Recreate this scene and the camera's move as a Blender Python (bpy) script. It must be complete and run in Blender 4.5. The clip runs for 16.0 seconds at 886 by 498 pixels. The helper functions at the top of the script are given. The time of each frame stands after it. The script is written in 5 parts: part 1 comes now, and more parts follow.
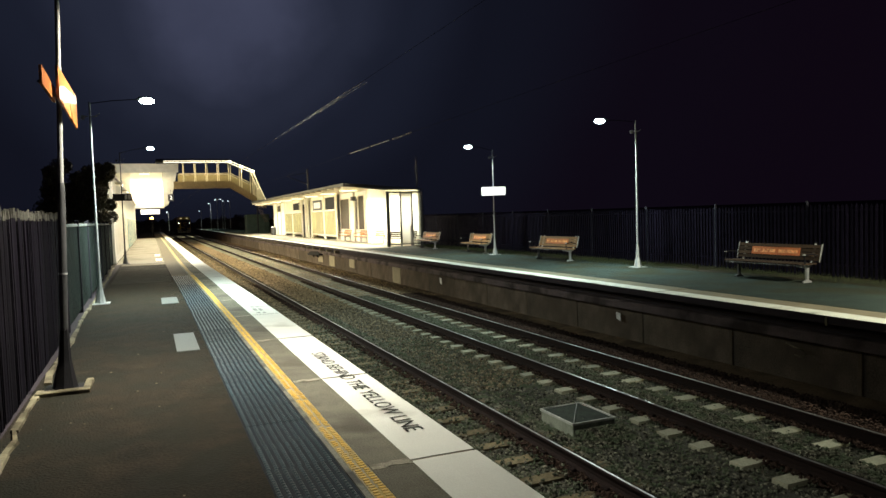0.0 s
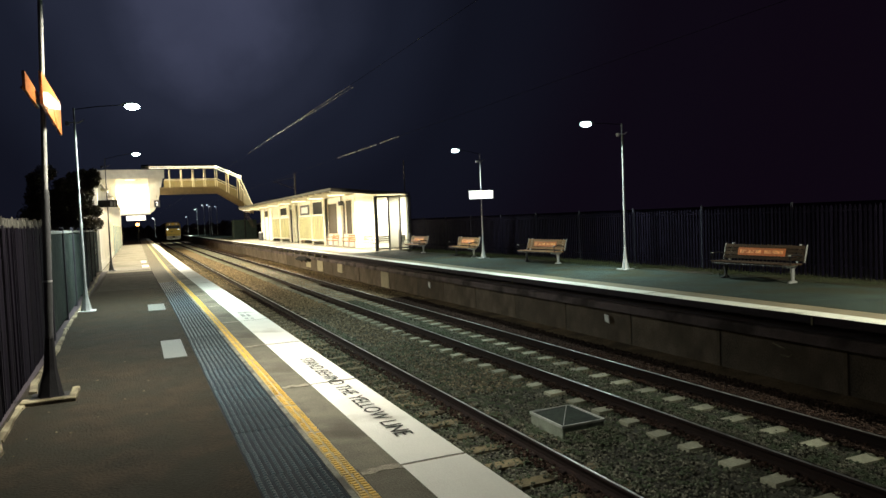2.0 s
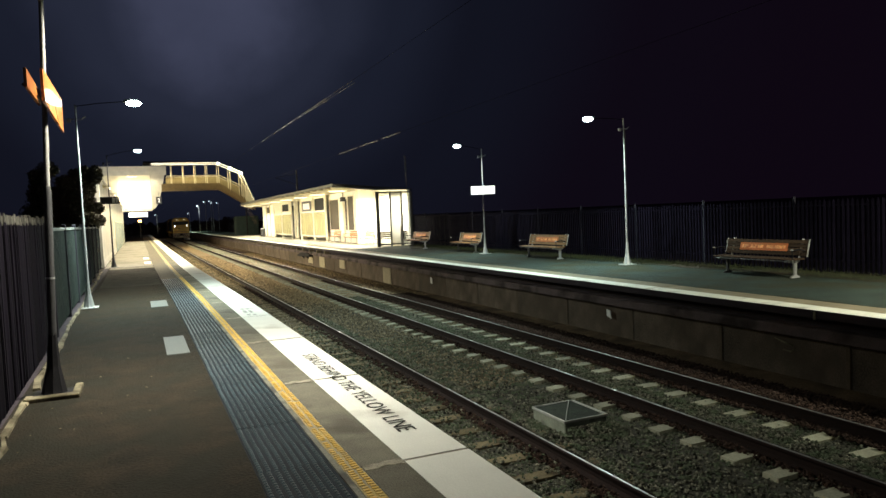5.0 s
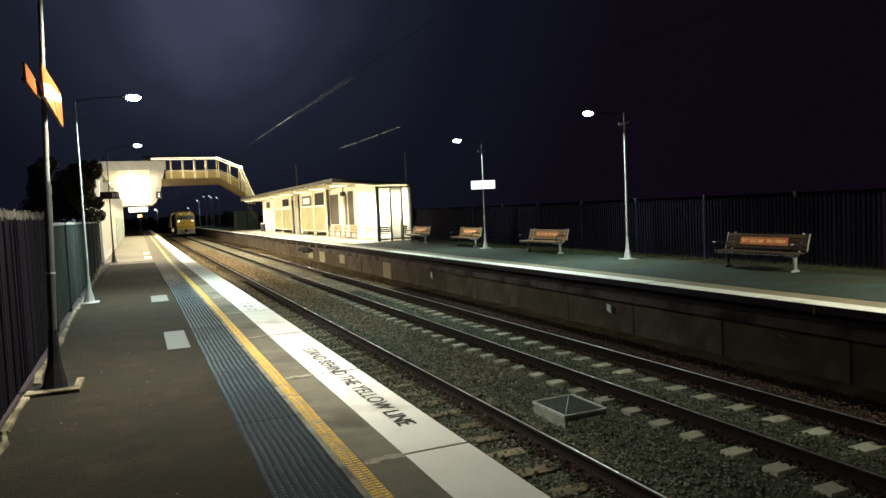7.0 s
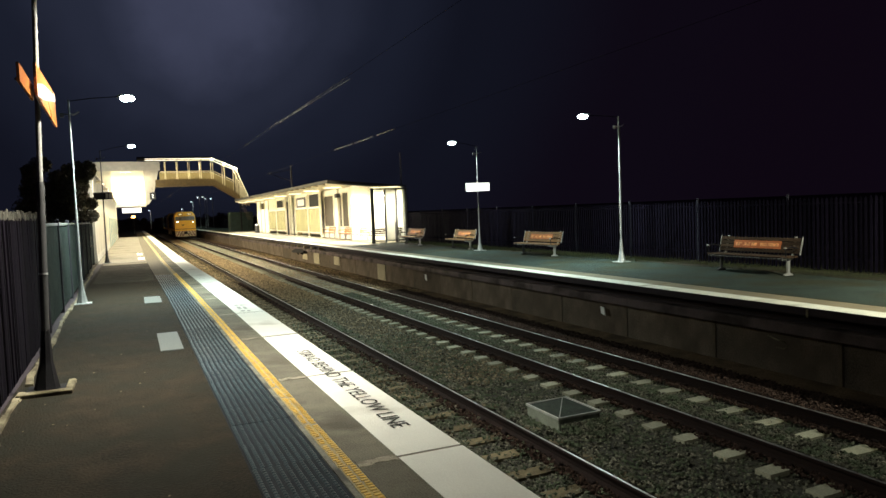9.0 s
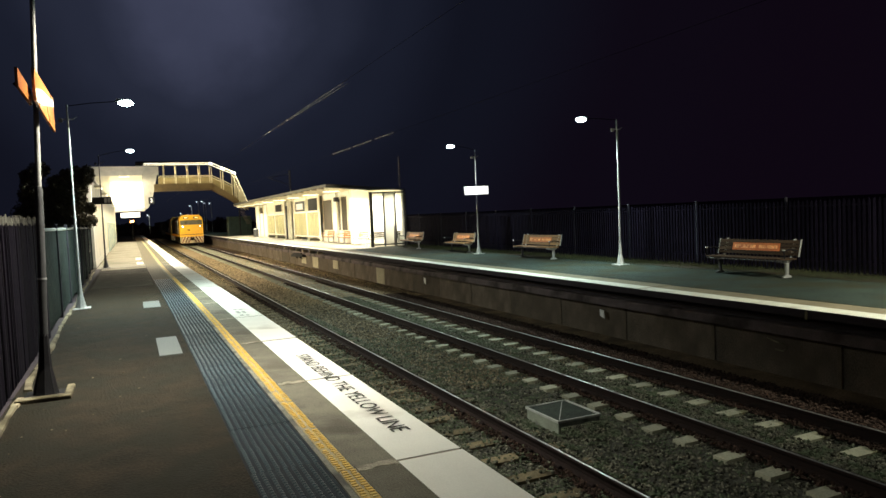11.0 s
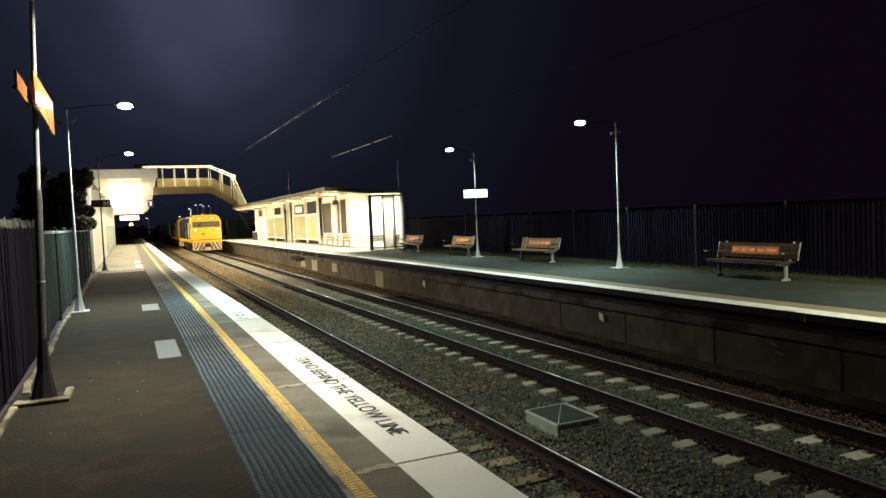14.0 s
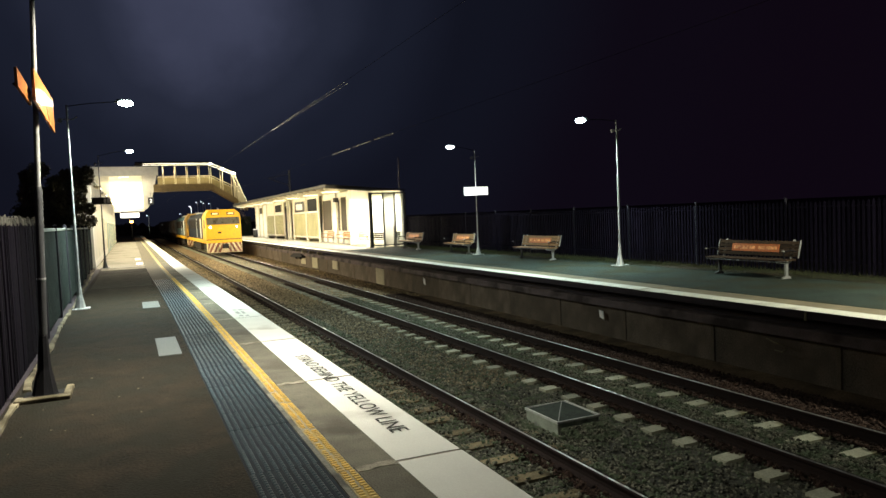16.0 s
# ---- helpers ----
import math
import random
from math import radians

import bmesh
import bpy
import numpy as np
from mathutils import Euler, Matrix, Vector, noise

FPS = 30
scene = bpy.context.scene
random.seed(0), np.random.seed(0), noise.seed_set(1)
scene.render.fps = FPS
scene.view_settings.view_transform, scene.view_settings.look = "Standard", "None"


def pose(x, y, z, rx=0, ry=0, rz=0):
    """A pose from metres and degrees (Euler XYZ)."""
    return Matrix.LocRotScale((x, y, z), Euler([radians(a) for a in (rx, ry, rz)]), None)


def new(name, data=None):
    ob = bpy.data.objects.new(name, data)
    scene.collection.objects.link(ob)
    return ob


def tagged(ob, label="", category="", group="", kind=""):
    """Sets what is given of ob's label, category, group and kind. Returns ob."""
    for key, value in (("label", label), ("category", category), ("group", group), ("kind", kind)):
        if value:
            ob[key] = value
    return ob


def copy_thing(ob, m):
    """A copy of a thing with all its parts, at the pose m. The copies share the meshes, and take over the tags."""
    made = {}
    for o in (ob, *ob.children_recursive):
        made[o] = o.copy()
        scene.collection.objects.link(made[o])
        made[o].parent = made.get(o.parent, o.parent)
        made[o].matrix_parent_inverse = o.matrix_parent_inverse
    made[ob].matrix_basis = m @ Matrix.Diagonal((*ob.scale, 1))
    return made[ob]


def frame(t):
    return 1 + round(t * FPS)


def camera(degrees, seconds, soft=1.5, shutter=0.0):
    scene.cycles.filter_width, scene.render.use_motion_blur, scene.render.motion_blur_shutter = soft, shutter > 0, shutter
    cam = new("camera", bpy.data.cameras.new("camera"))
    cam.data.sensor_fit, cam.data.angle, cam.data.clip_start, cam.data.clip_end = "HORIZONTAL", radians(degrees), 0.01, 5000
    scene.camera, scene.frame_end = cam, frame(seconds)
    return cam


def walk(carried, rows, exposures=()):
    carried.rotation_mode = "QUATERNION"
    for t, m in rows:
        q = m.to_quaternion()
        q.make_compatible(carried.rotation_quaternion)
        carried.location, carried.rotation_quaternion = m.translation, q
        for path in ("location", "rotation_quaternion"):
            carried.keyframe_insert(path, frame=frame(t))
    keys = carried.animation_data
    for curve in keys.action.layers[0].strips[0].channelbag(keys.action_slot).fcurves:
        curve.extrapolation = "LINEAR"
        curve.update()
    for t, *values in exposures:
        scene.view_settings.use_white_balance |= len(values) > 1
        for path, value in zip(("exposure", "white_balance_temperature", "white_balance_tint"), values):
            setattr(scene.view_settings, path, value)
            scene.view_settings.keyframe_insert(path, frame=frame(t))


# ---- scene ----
cam = camera(64.6, 16.0, soft=1.5)
# seconds, heading, pitch and roll in degrees; the phone is held by one standing still
VIEW = (
    (0, -22.60, -2.92, -1.86),
    (0.5, -22.72, -2.86, -1.81),
    (1, -22.83, -2.74, -1.83),
    (1.5, -23.26, -2.66, -2.15),
    (2, -23.57, -2.64, -2.32),
    (2.5, -23.62, -2.87, -2.47),
    (3, -23.60, -2.90, -2.24),
    (3.5, -23.35, -2.87, -2.36),
    (4, -23.41, -2.92, -2.46),
    (6.5, -23.35, -3.28, -2.54),
    (7, -23.37, -3.42, -2.54),
    (7.5, -23.40, -3.38, -2.36),
    (8, -23.55, -3.28, -2.29),
    (8.5, -23.84, -3.18, -2.37),
    (9, -23.83, -3.27, -2.30),
    (11.5, -23.94, -2.91, -2.55),
    (12, -23.93, -2.80, -2.41),
    (12.5, -23.95, -2.64, -2.35),
    (13, -24.07, -2.60, -2.45),
    (13.5, -24.04, -2.74, -2.43),
    (14, -24.01, -2.74, -2.47),
    (14.5, -24.09, -2.70, -2.49),
    (15, -24.14, -2.74, -2.42),
    (15.5, -24.16, -2.82, -2.46),
    (16, -23.97, -2.94, -2.45),
)
EYE = Vector((0.0, 0.0, 1.85))
walk(cam, [(t, Matrix.Translation(EYE) @ pose(0, 0, 0, 90 + pitch, 0, yaw) @ pose(0, 0, 0, 0, 0, roll))
           for t, yaw, pitch, roll in VIEW], exposures=[(0, 0.0), (16, 0.0)])

# ---- light ----
world = bpy.data.worlds.new("night")
scene.world = world
world.use_nodes = True
wn, wl = world.node_tree.nodes, world.node_tree.links
# sky: lamp glare painted above the line's far end, black behind the far fence
sky_coord = wn.new("ShaderNodeTexCoord")
sky_dot = wn.new("ShaderNodeVectorMath")
sky_dot.operation = "DOT_PRODUCT"
sky_dot.inputs[1].default_value = (0.105, 0.944, 0.313)
sky_ramp = wn.new("ShaderNodeValToRGB")
ramp = sky_ramp.color_ramp
ramp.interpolation = "EASE"
ramp.elements[0].position, ramp.elements[0].color = 0.70, (0.0042, 0.0022, 0.0055, 1)
ramp.elements[1].position, ramp.elements[1].color = 1.0, (0.050, 0.056, 0.097, 1)
for at, glow in ((0.84, (0.0043, 0.0028, 0.0065, 1)), (0.94, (0.0058, 0.0066, 0.0130, 1)), (0.972, (0.0104, 0.0127, 0.0240, 1)), (0.988, (0.0195, 0.0232, 0.0415, 1))):
    ramp.elements.new(at).color = glow
wl.new(sky_coord.outputs["Generated"], sky_dot.inputs[0])
sky_noise = wn.new("ShaderNodeTexNoise")
sky_noise.inputs["Scale"].default_value, sky_noise.inputs["Detail"].default_value = 5.0, 7
uneven = wn.new("ShaderNodeMath")
uneven.operation, uneven.inputs[1].default_value = "MULTIPLY_ADD", 0.022
wl.new(sky_coord.outputs["Generated"], sky_noise.inputs["Vector"])
wl.new(sky_noise.outputs["Fac"], uneven.inputs[0])
lower = wn.new("ShaderNodeMath")
lower.operation, lower.inputs[1].default_value = "SUBTRACT", 0.011
wl.new(sky_dot.outputs["Value"], lower.inputs[0])
wl.new(lower.outputs[0], uneven.inputs[2])
wl.new(uneven.outputs[0], sky_ramp.inputs["Fac"])
wl.new(sky_ramp.outputs["Color"], wn["Background"].inputs["Color"])
wn["Background"].inputs["Strength"].default_value = 1.0

LED, AGED, COOL = (0.80, 1.0, 0.95), (1.0, 0.97, 0.76), (1.0, 0.865, 0.56)
NEUTRAL = (1.0, 0.95, 0.80)
PALE_LED = (0.86, 1.0, 0.93)


def lamp(name, m, watts, colour, size, size_y=None, spread=180):
    data = bpy.data.lights.new(name, "AREA")
    data.energy, data.color, data.size, data.spread = watts, colour, size, radians(spread)
    data.shape = "RECTANGLE" if size_y else "DISK"
    if size_y:
        data.size_y = size_y
    ob = new(name, data)
    ob.matrix_world = m
    return ob


# street lamps: place of the head, its power
NEAR_HEADS = ((0.52, 8.92, 4.95), (0.06, 18.1, 4.74), (0.17, 35.3, 5.3))
FAR_HEADS = ((12.46, 17.5, 4.43), (12.5, 26.9, 4.62))
for (x, y, z), watts, tone in zip(NEAR_HEADS + FAR_HEADS, (400, 680, 520, 430, 330), (NEUTRAL, PALE_LED, NEUTRAL, LED, LED)):
    lamp("street_lamp_light", pose(x, y, z - 0.15, 0, 5 if x > 5 else 5 if y < 10 else -3, 0), watts, tone, 0.35, None, (127 if y < 10 else 144) if x < 5 else 152)
# the rows go on behind the viewer with older, warmer lamps
OLD_HEADS = ((0.2, -1.5, 5.0), (12.6, 4.4, 4.6))
for (x, y, z), watts in zip(OLD_HEADS, (75, 950)):
    lamp("street_lamp_light", pose(x, y, z - 0.15, 0 if x < 5 else 16, -28, 0), watts, AGED, 0.35, None, 108 if x < 5 else 150)
# two fluorescent rows under the canopy and one in the waiting room
lamp("canopy_light", pose(12.15, 54, 3.5, 0, 35, 0), 1900, NEUTRAL, 0.3, 16)
lamp("canopy_light", pose(12.15, 76, 3.5, 0, 35, 0), 1900, NEUTRAL, 0.3, 20)
# the same tubes throw a little light up against the roof sheets
lamp("canopy_light", pose(12.9, 62, 3.25, 180, 0, 0), 75, COOL, 0.3, 33)
lamp("waiting_room_light", pose(13.8, 42.0, 3.1), 1000, NEUTRAL, 1.2, 4.0)
# landing of the footbridge, its deck and stairs, tubes assumed along the station building
lamp("landing_light", pose(0.2, 93.6, 7.55), 2600, COOL, 3.6, 1.6)
lamp("eaves_light", pose(0.0, 90.9, 7.6), 240, COOL, 4.0, 0.4)
lamp("assumed_wall_light", pose(-1.0, 61, 3.8, 0, -52, 0), 6200, COOL, 0.3, 46)
# added fill that brightens the landing's fascia; no lamp is seen there
lamp("assumed_wall_light", pose(-0.6, 85.2, 4.0, 118, 0, 0), 330, NEUTRAL, 1.3, 0.3)
lamp("deck_light", pose(6.5, 92.6, 9.1), 330, COOL, 6.0, 0.2)
lamp("deck_light", pose(6.5, 93.4, 9.1), 330, COOL, 6.0, 0.2)
lamp("stair_light", pose(12.2, 91.6, 8.2, 0, 24, 0), 260, COOL, 3.0, 0.3)
# lamps on the far end of the line
lamp("distant_light", pose(11.2, 150, 5.3, 28, 14, 0), 700, LED, 0.5, None, 104)
lamp("distant_light", pose(10.6, 121, 5.6, 12, 0, 0), 220, LED, 0.5, None, 168)
lamp("distant_light", pose(9.9, 110.5, 5.2, 20, 0, 0), 95, PALE_LED, 0.5)
lamp("sodium_light", pose(0.53, 111.8, 2.50, 0, -75, 0), 60, (1.0, 0.45, 0.12), 0.3, None, 170)
lamp("distant_light", pose(3.4, 158, 3.9), 60, NEUTRAL, 0.5, None, 120)


# ---- materials ----
def mat(name, base, rough=0.7, metal=0.0, scale=6.0, vary=0.35, bump=0.25, fine=60.0, stain=None, stain_at=0.55, rand=0.0, island=False,
        emit=0.0, coat=0.0, stretch=(1, 1, 1), spec=0.5):
    """A surface with blotches at one scale and grain at a finer one; a stain colour shows where the blotches are strong."""
    m = bpy.data.materials.new(name)
    m.use_nodes = True
    n, l = m.node_tree.nodes, m.node_tree.links
    b = n["Principled BSDF"]
    spec = 0.15 if rough >= 0.8 and spec == 0.5 else spec
    b.inputs["Roughness"].default_value, b.inputs["Metallic"].default_value = rough, metal
    b.inputs["Coat Weight"].default_value = coat
    b.inputs["Specular IOR Level"].default_value = spec
    if emit:
        b.inputs["Emission Color"].default_value = (*base, 1)
        b.inputs["Emission Strength"].default_value = emit
        b.inputs["Base Color"].default_value = (*base, 1)
        return m
    co, mp = n.new("ShaderNodeTexCoord"), n.new("ShaderNodeMapping")
    mp.inputs["Scale"].default_value = stretch
    l.new(co.outputs["Object"], mp.inputs["Vector"])
    big, small = n.new("ShaderNodeTexNoise"), n.new("ShaderNodeTexNoise")
    big.inputs["Scale"].default_value, big.inputs["Detail"].default_value = scale, 5
    small.inputs["Scale"].default_value, small.inputs["Detail"].default_value = fine, 3
    for tex in (big, small):
        l.new(mp.outputs["Vector"], tex.inputs["Vector"])
    add = n.new("ShaderNodeMath")
    add.operation = "ADD"
    l.new(big.outputs["Fac"], add.inputs[0])
    l.new(small.outputs["Fac"], add.inputs[1])
    span = n.new("ShaderNodeMapRange")
    span.inputs["From Min"].default_value, span.inputs["From Max"].default_value = 0.6, 1.4
    span.inputs["To Min"].default_value, span.inputs["To Max"].default_value = 1 - vary, 1 + vary
    l.new(add.outputs[0], span.inputs["Value"])
    value = span.outputs["Result"]
    if rand:
        source = n.new("ShaderNodeNewGeometry") if island else n.new("ShaderNodeObjectInfo")
        far = n.new("ShaderNodeMapRange")
        far.inputs["To Min"].default_value, far.inputs["To Max"].default_value = 1 - rand, 1 + rand
        l.new(source.outputs["Random Per Island" if island else "Random"], far.inputs["Value"])
        both = n.new("ShaderNodeMath")
        both.operation = "MULTIPLY"
        l.new(value, both.inputs[0])
        l.new(far.outputs["Result"], both.inputs[1])
        value = both.outputs[0]
    mul = n.new("ShaderNodeVectorMath")
    mul.operation = "SCALE"
    mul.inputs[0].default_value = base
    l.new(value, mul.inputs["Scale"])
    colour = mul.outputs["Vector"]
    if stain:
        mix, edge = n.new("ShaderNodeMix"), n.new("ShaderNodeMapRange")
        mix.data_type = "RGBA"
        edge.inputs["From Min"].default_value, edge.inputs["From Max"].default_value = stain_at - 0.06, stain_at + 0.1
        patch = n.new("ShaderNodeTexNoise")
        patch.inputs["Scale"].default_value, patch.inputs["Detail"].default_value = scale * 0.45, 6
        l.new(mp.outputs["Vector"], patch.inputs["Vector"])
        l.new(patch.outputs["Fac"], edge.inputs["Value"])
        l.new(edge.outputs["Result"], mix.inputs["Factor"])
        l.new(colour, mix.inputs["A"])
        mix.inputs["B"].default_value = (*stain, 1)
        colour = mix.outputs["Result"]
    l.new(colour, b.inputs["Base Color"])
    rr = n.new("ShaderNodeMapRange")
    rr.inputs["To Min"].default_value, rr.inputs["To Max"].default_value = max(rough - 0.12, 0.02), min(rough + 0.12, 1)
    l.new(big.outputs["Fac"], rr.inputs["Value"])
    l.new(rr.outputs["Result"], b.inputs["Roughness"])
    if bump:
        bp = n.new("ShaderNodeBump")
        bp.inputs["Strength"].default_value, bp.inputs["Distance"].default_value = bump, 0.02
        l.new(small.outputs["Fac"], bp.inputs["Height"])
        l.new(bp.outputs["Normal"], b.inputs["Normal"])
    return m


ASPHALT = mat("asphalt", (0.0238, 0.0190, 0.0132), 0.84, scale=3.2, vary=0.8, bump=1.0, fine=42, stain=(0.0180, 0.0168, 0.0125), stain_at=0.5, spec=0.06)
ASPHALT_OLD = mat("old_asphalt", (0.031, 0.0435, 0.0375), 0.9, scale=1.6, vary=0.5, bump=0.6, fine=120, stain=(0.034, 0.036, 0.021), stain_at=0.52, spec=0.1)
JOINT_SMEAR = mat("smeared_mortar", (0.26, 0.245, 0.19), 0.9, scale=9, vary=0.5, bump=0.5, stain=(0.12, 0.112, 0.085), stain_at=0.52)
MORTAR = mat("pale_mortar", (0.26, 0.24, 0.19), 0.9, scale=9, vary=0.4, bump=0.5)
COPING = mat("coping_concrete", (0.135, 0.127, 0.098), 0.85, scale=3.2, vary=0.45, bump=0.5, fine=70, stain=(0.085, 0.08, 0.062), stain_at=0.55, rand=0.12)
PALE_STRIP = mat("dusty_grey_strip", (0.17, 0.172, 0.14), 0.8, scale=6, vary=0.5, bump=0.4, fine=40, stain=(0.07, 0.07, 0.06), stain_at=0.55)
WHITE_LINE = mat("white_road_paint", (0.70, 0.71, 0.655), 0.9, scale=2.5, vary=0.08, bump=0.15, fine=70, stain=(0.47, 0.465, 0.41), stain_at=0.62, spec=0.03)
WHITE_EDGE = mat("worn_white_paint", (0.66, 0.67, 0.58), 0.7, scale=3.5, vary=0.2, bump=0.2, fine=50, stain=(0.26, 0.25, 0.2), stain_at=0.6)
TAN = mat("tan_concrete", (0.19, 0.165, 0.11), 0.8, scale=2.0, vary=0.35, bump=0.3, fine=60, rand=0.12)
YELLOW_LINE = mat("yellow_paint", (0.66, 0.43, 0.07), 0.7, scale=5, vary=0.3, bump=0.3, fine=70, stain=(0.42, 0.34, 0.18), stain_at=0.53)
YELLOW_WORN = mat("worn_yellow_paint", (0.42, 0.315, 0.105), 0.8, scale=6, vary=0.5, bump=0.4, fine=60, stain=(0.30, 0.255, 0.16), stain_at=0.5)
TACTILE_RIB = mat("worn_tile_rib", (0.022, 0.043, 0.053), 0.45, scale=5, vary=0.5, bump=0.2, rand=0.2, spec=0.2)
TACTILE = mat("slate_blue_tile", (0.009, 0.013, 0.020), 0.8, scale=3, vary=0.4, bump=0.3, fine=80, rand=0.25, spec=0.12, stain=(0.016, 0.026, 0.033), stain_at=0.58)
MARK = mat("black_marking_paint", (0.065, 0.065, 0.06), 0.9, scale=12, vary=0.4, bump=0.1, spec=0.02)
FADED = mat("faded_marking_paint", (0.38, 0.39, 0.36), 0.9, scale=12, vary=0.4, bump=0.1, spec=0.03)
RIM_GREY = mat("worn_galvanised_rim", (0.40, 0.42, 0.39), 0.7, scale=8, vary=0.35, bump=0.2)
PLATE = mat("pale_cover_plate", (0.080, 0.090, 0.086), 0.7, scale=8, vary=0.2, bump=0.2, rand=0.1)
KERB = mat("pale_kerb_concrete", (0.19, 0.168, 0.11), 0.85, scale=5, vary=0.4, bump=0.5, fine=50, rand=0.2, stain=(0.06, 0.05, 0.03), stain_at=0.5)
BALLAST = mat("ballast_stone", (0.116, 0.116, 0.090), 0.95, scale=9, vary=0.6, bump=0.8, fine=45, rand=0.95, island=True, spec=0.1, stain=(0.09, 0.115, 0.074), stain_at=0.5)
# warmer with distance: golden lamp light put into the stone and bed colours
BALLAST_MID = mat("half_lit_stone", (0.162, 0.138, 0.092), 0.95, scale=9, vary=0.6, bump=0.8, fine=45, rand=0.7, island=True, spec=0.1)
BALLAST_FAR = mat("warm_lit_stone", (0.25, 0.188, 0.108), 0.95, scale=9, vary=0.5, bump=0.8, fine=45, rand=0.6, island=True, spec=0.2)
BED_FAR = mat("warm_lit_bed", (0.22, 0.16, 0.086), 0.95, scale=3, vary=0.5, bump=1.0, fine=30, spec=0.2)
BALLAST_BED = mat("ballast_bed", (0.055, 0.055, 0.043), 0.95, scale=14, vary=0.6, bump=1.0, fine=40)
SLEEPER = mat("concrete_sleeper", (0.285, 0.288, 0.215), 0.85, scale=6, vary=0.35, bump=0.4, fine=40, rand=0.25, stain=(0.17, 0.165, 0.10), stain_at=0.6)
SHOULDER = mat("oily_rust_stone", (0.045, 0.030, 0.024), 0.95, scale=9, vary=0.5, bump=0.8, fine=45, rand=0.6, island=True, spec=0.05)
SLEEPER_RUSTY = mat("rust_stained_sleeper", (0.145, 0.122, 0.072), 0.9, scale=6, vary=0.4, bump=0.4, fine=40, rand=0.3, stain=(0.05, 0.042, 0.026), stain_at=0.55)
RAIL_RUST = mat("rail_rust", (0.015, 0.009, 0.008), 0.9, scale=5, vary=0.4, bump=0.3, fine=60, spec=0.15)
RAIL_TOP = mat("polished_rail_head", (0.56, 0.56, 0.54), 0.36, 0.85, scale=3, vary=0.1, bump=0.0)
WALL_CONC = mat("brown_stained_concrete", (0.108, 0.084, 0.064), 0.9, stretch=(1, 1, 0.75), scale=2.2, vary=0.55, bump=0.4, fine=40, rand=0.3, stain=(0.070, 0.053, 0.040), stain_at=0.52)
WALL_PALE = mat("patched_pale_concrete", (0.32, 0.285, 0.205), 0.85, scale=3, vary=0.3, bump=0.4, fine=40, rand=0.1)
DUCT_STEEL = mat("dusty_duct_steel", (0.105, 0.08, 0.082), 0.85, scale=3, vary=0.4, bump=0.3, stain=(0.035, 0.026, 0.026), stain_at=0.52, spec=0.15)
# dark colour for the coping's front, the shade under it and the kerb's base
WALL_DARK = mat("dark_fill", (0.040, 0.032, 0.040), 0.9, scale=3, vary=0.4, bump=0.3, spec=0.15)
EARTH = mat("dark_earth", (0.052, 0.040, 0.030), 0.95, scale=0.5, vary=0.6, bump=0.8, fine=20, stain=(0.018, 0.022, 0.012), stain_at=0.5, spec=0.1)
DIRT = mat("brown_brake_dust", (0.115, 0.082, 0.052), 0.95, scale=3, vary=0.6, bump=1.0, fine=30, stain=(0.06, 0.044, 0.03), stain_at=0.5, spec=0.05)
FENCE = mat("dark_fence_paint", (0.0052, 0.0040, 0.0088), 0.95, scale=4, vary=0.2, bump=0.15, rand=0.3, spec=0.03)
FENCE_NEAR = mat("dull_black_paling", (0.0052, 0.0040, 0.0074), 0.95, scale=4, vary=0.35, bump=0.15, rand=0.3, spec=0.05)
FENCE_GREEN = mat("dark_green_sheet", (0.028, 0.04, 0.036), 0.9, scale=2, vary=0.4, bump=0.2, rand=0.25, spec=0.1)
FENCE_RAIL = mat("dull_fence_rail", (0.15, 0.16, 0.15), 0.8, scale=6, vary=0.4, bump=0.1, spec=0.2)
# light on the pales' tops, put into a paler tip colour
TIP = mat("lit_pale_tip", (0.065, 0.062, 0.052), 0.85, scale=6, vary=0.5, bump=0.1, rand=0.5, spec=0.1)
FENCE_POST = mat("dark_fence_post", (0.036, 0.035, 0.044), 0.9, scale=6, vary=0.4, bump=0.1, spec=0.05)
GALV = mat("galvanised_steel", (0.44, 0.45, 0.44), 0.5, 0.6, scale=8, vary=0.25, bump=0.1, rand=0.1)
POLE_DARK = mat("dark_painted_steel", (0.05, 0.05, 0.052), 0.55, 0.2, scale=6, vary=0.35, bump=0.15)
LENS = mat("led_lens", (0.74, 1.0, 0.95), emit=22)
ORANGE = mat("orange_enamel", (0.50, 0.17, 0.045), 0.30, scale=3, vary=0.2, bump=0.08)
# the platform bench wood in a lamp-lit and a dim colour
WOOD_LIT = mat("lamp_lit_slat", (0.22, 0.115, 0.042), 0.7, scale=5, vary=0.4, bump=0.3, fine=50, rand=0.3, stretch=(1, 0.15, 1))
WOOD = mat("varnished_slat", (0.05, 0.032, 0.02), 0.85, scale=5, vary=0.4, bump=0.3, fine=50, rand=0.3, stretch=(1, 0.15, 1), spec=0.08)
BENCH_STEEL = mat("cast_aluminium", (0.38, 0.38, 0.36), 0.5, 0.4, scale=8, vary=0.2, bump=0.1)
CREAM = mat("cream_paint", (0.74, 0.70, 0.55), 0.6, scale=2.5, vary=0.12, bump=0.1, stain=(0.56, 0.5, 0.36), stain_at=0.64)
CREAM_RIB = mat("cream_ribbed_sheet", (0.46, 0.42, 0.19), 0.6, scale=3, vary=0.2, bump=0.1, rand=0.15)
WHITE_WALL = mat("white_wall_paint", (0.80, 0.78, 0.70), 0.65, scale=2, vary=0.08, bump=0.1)
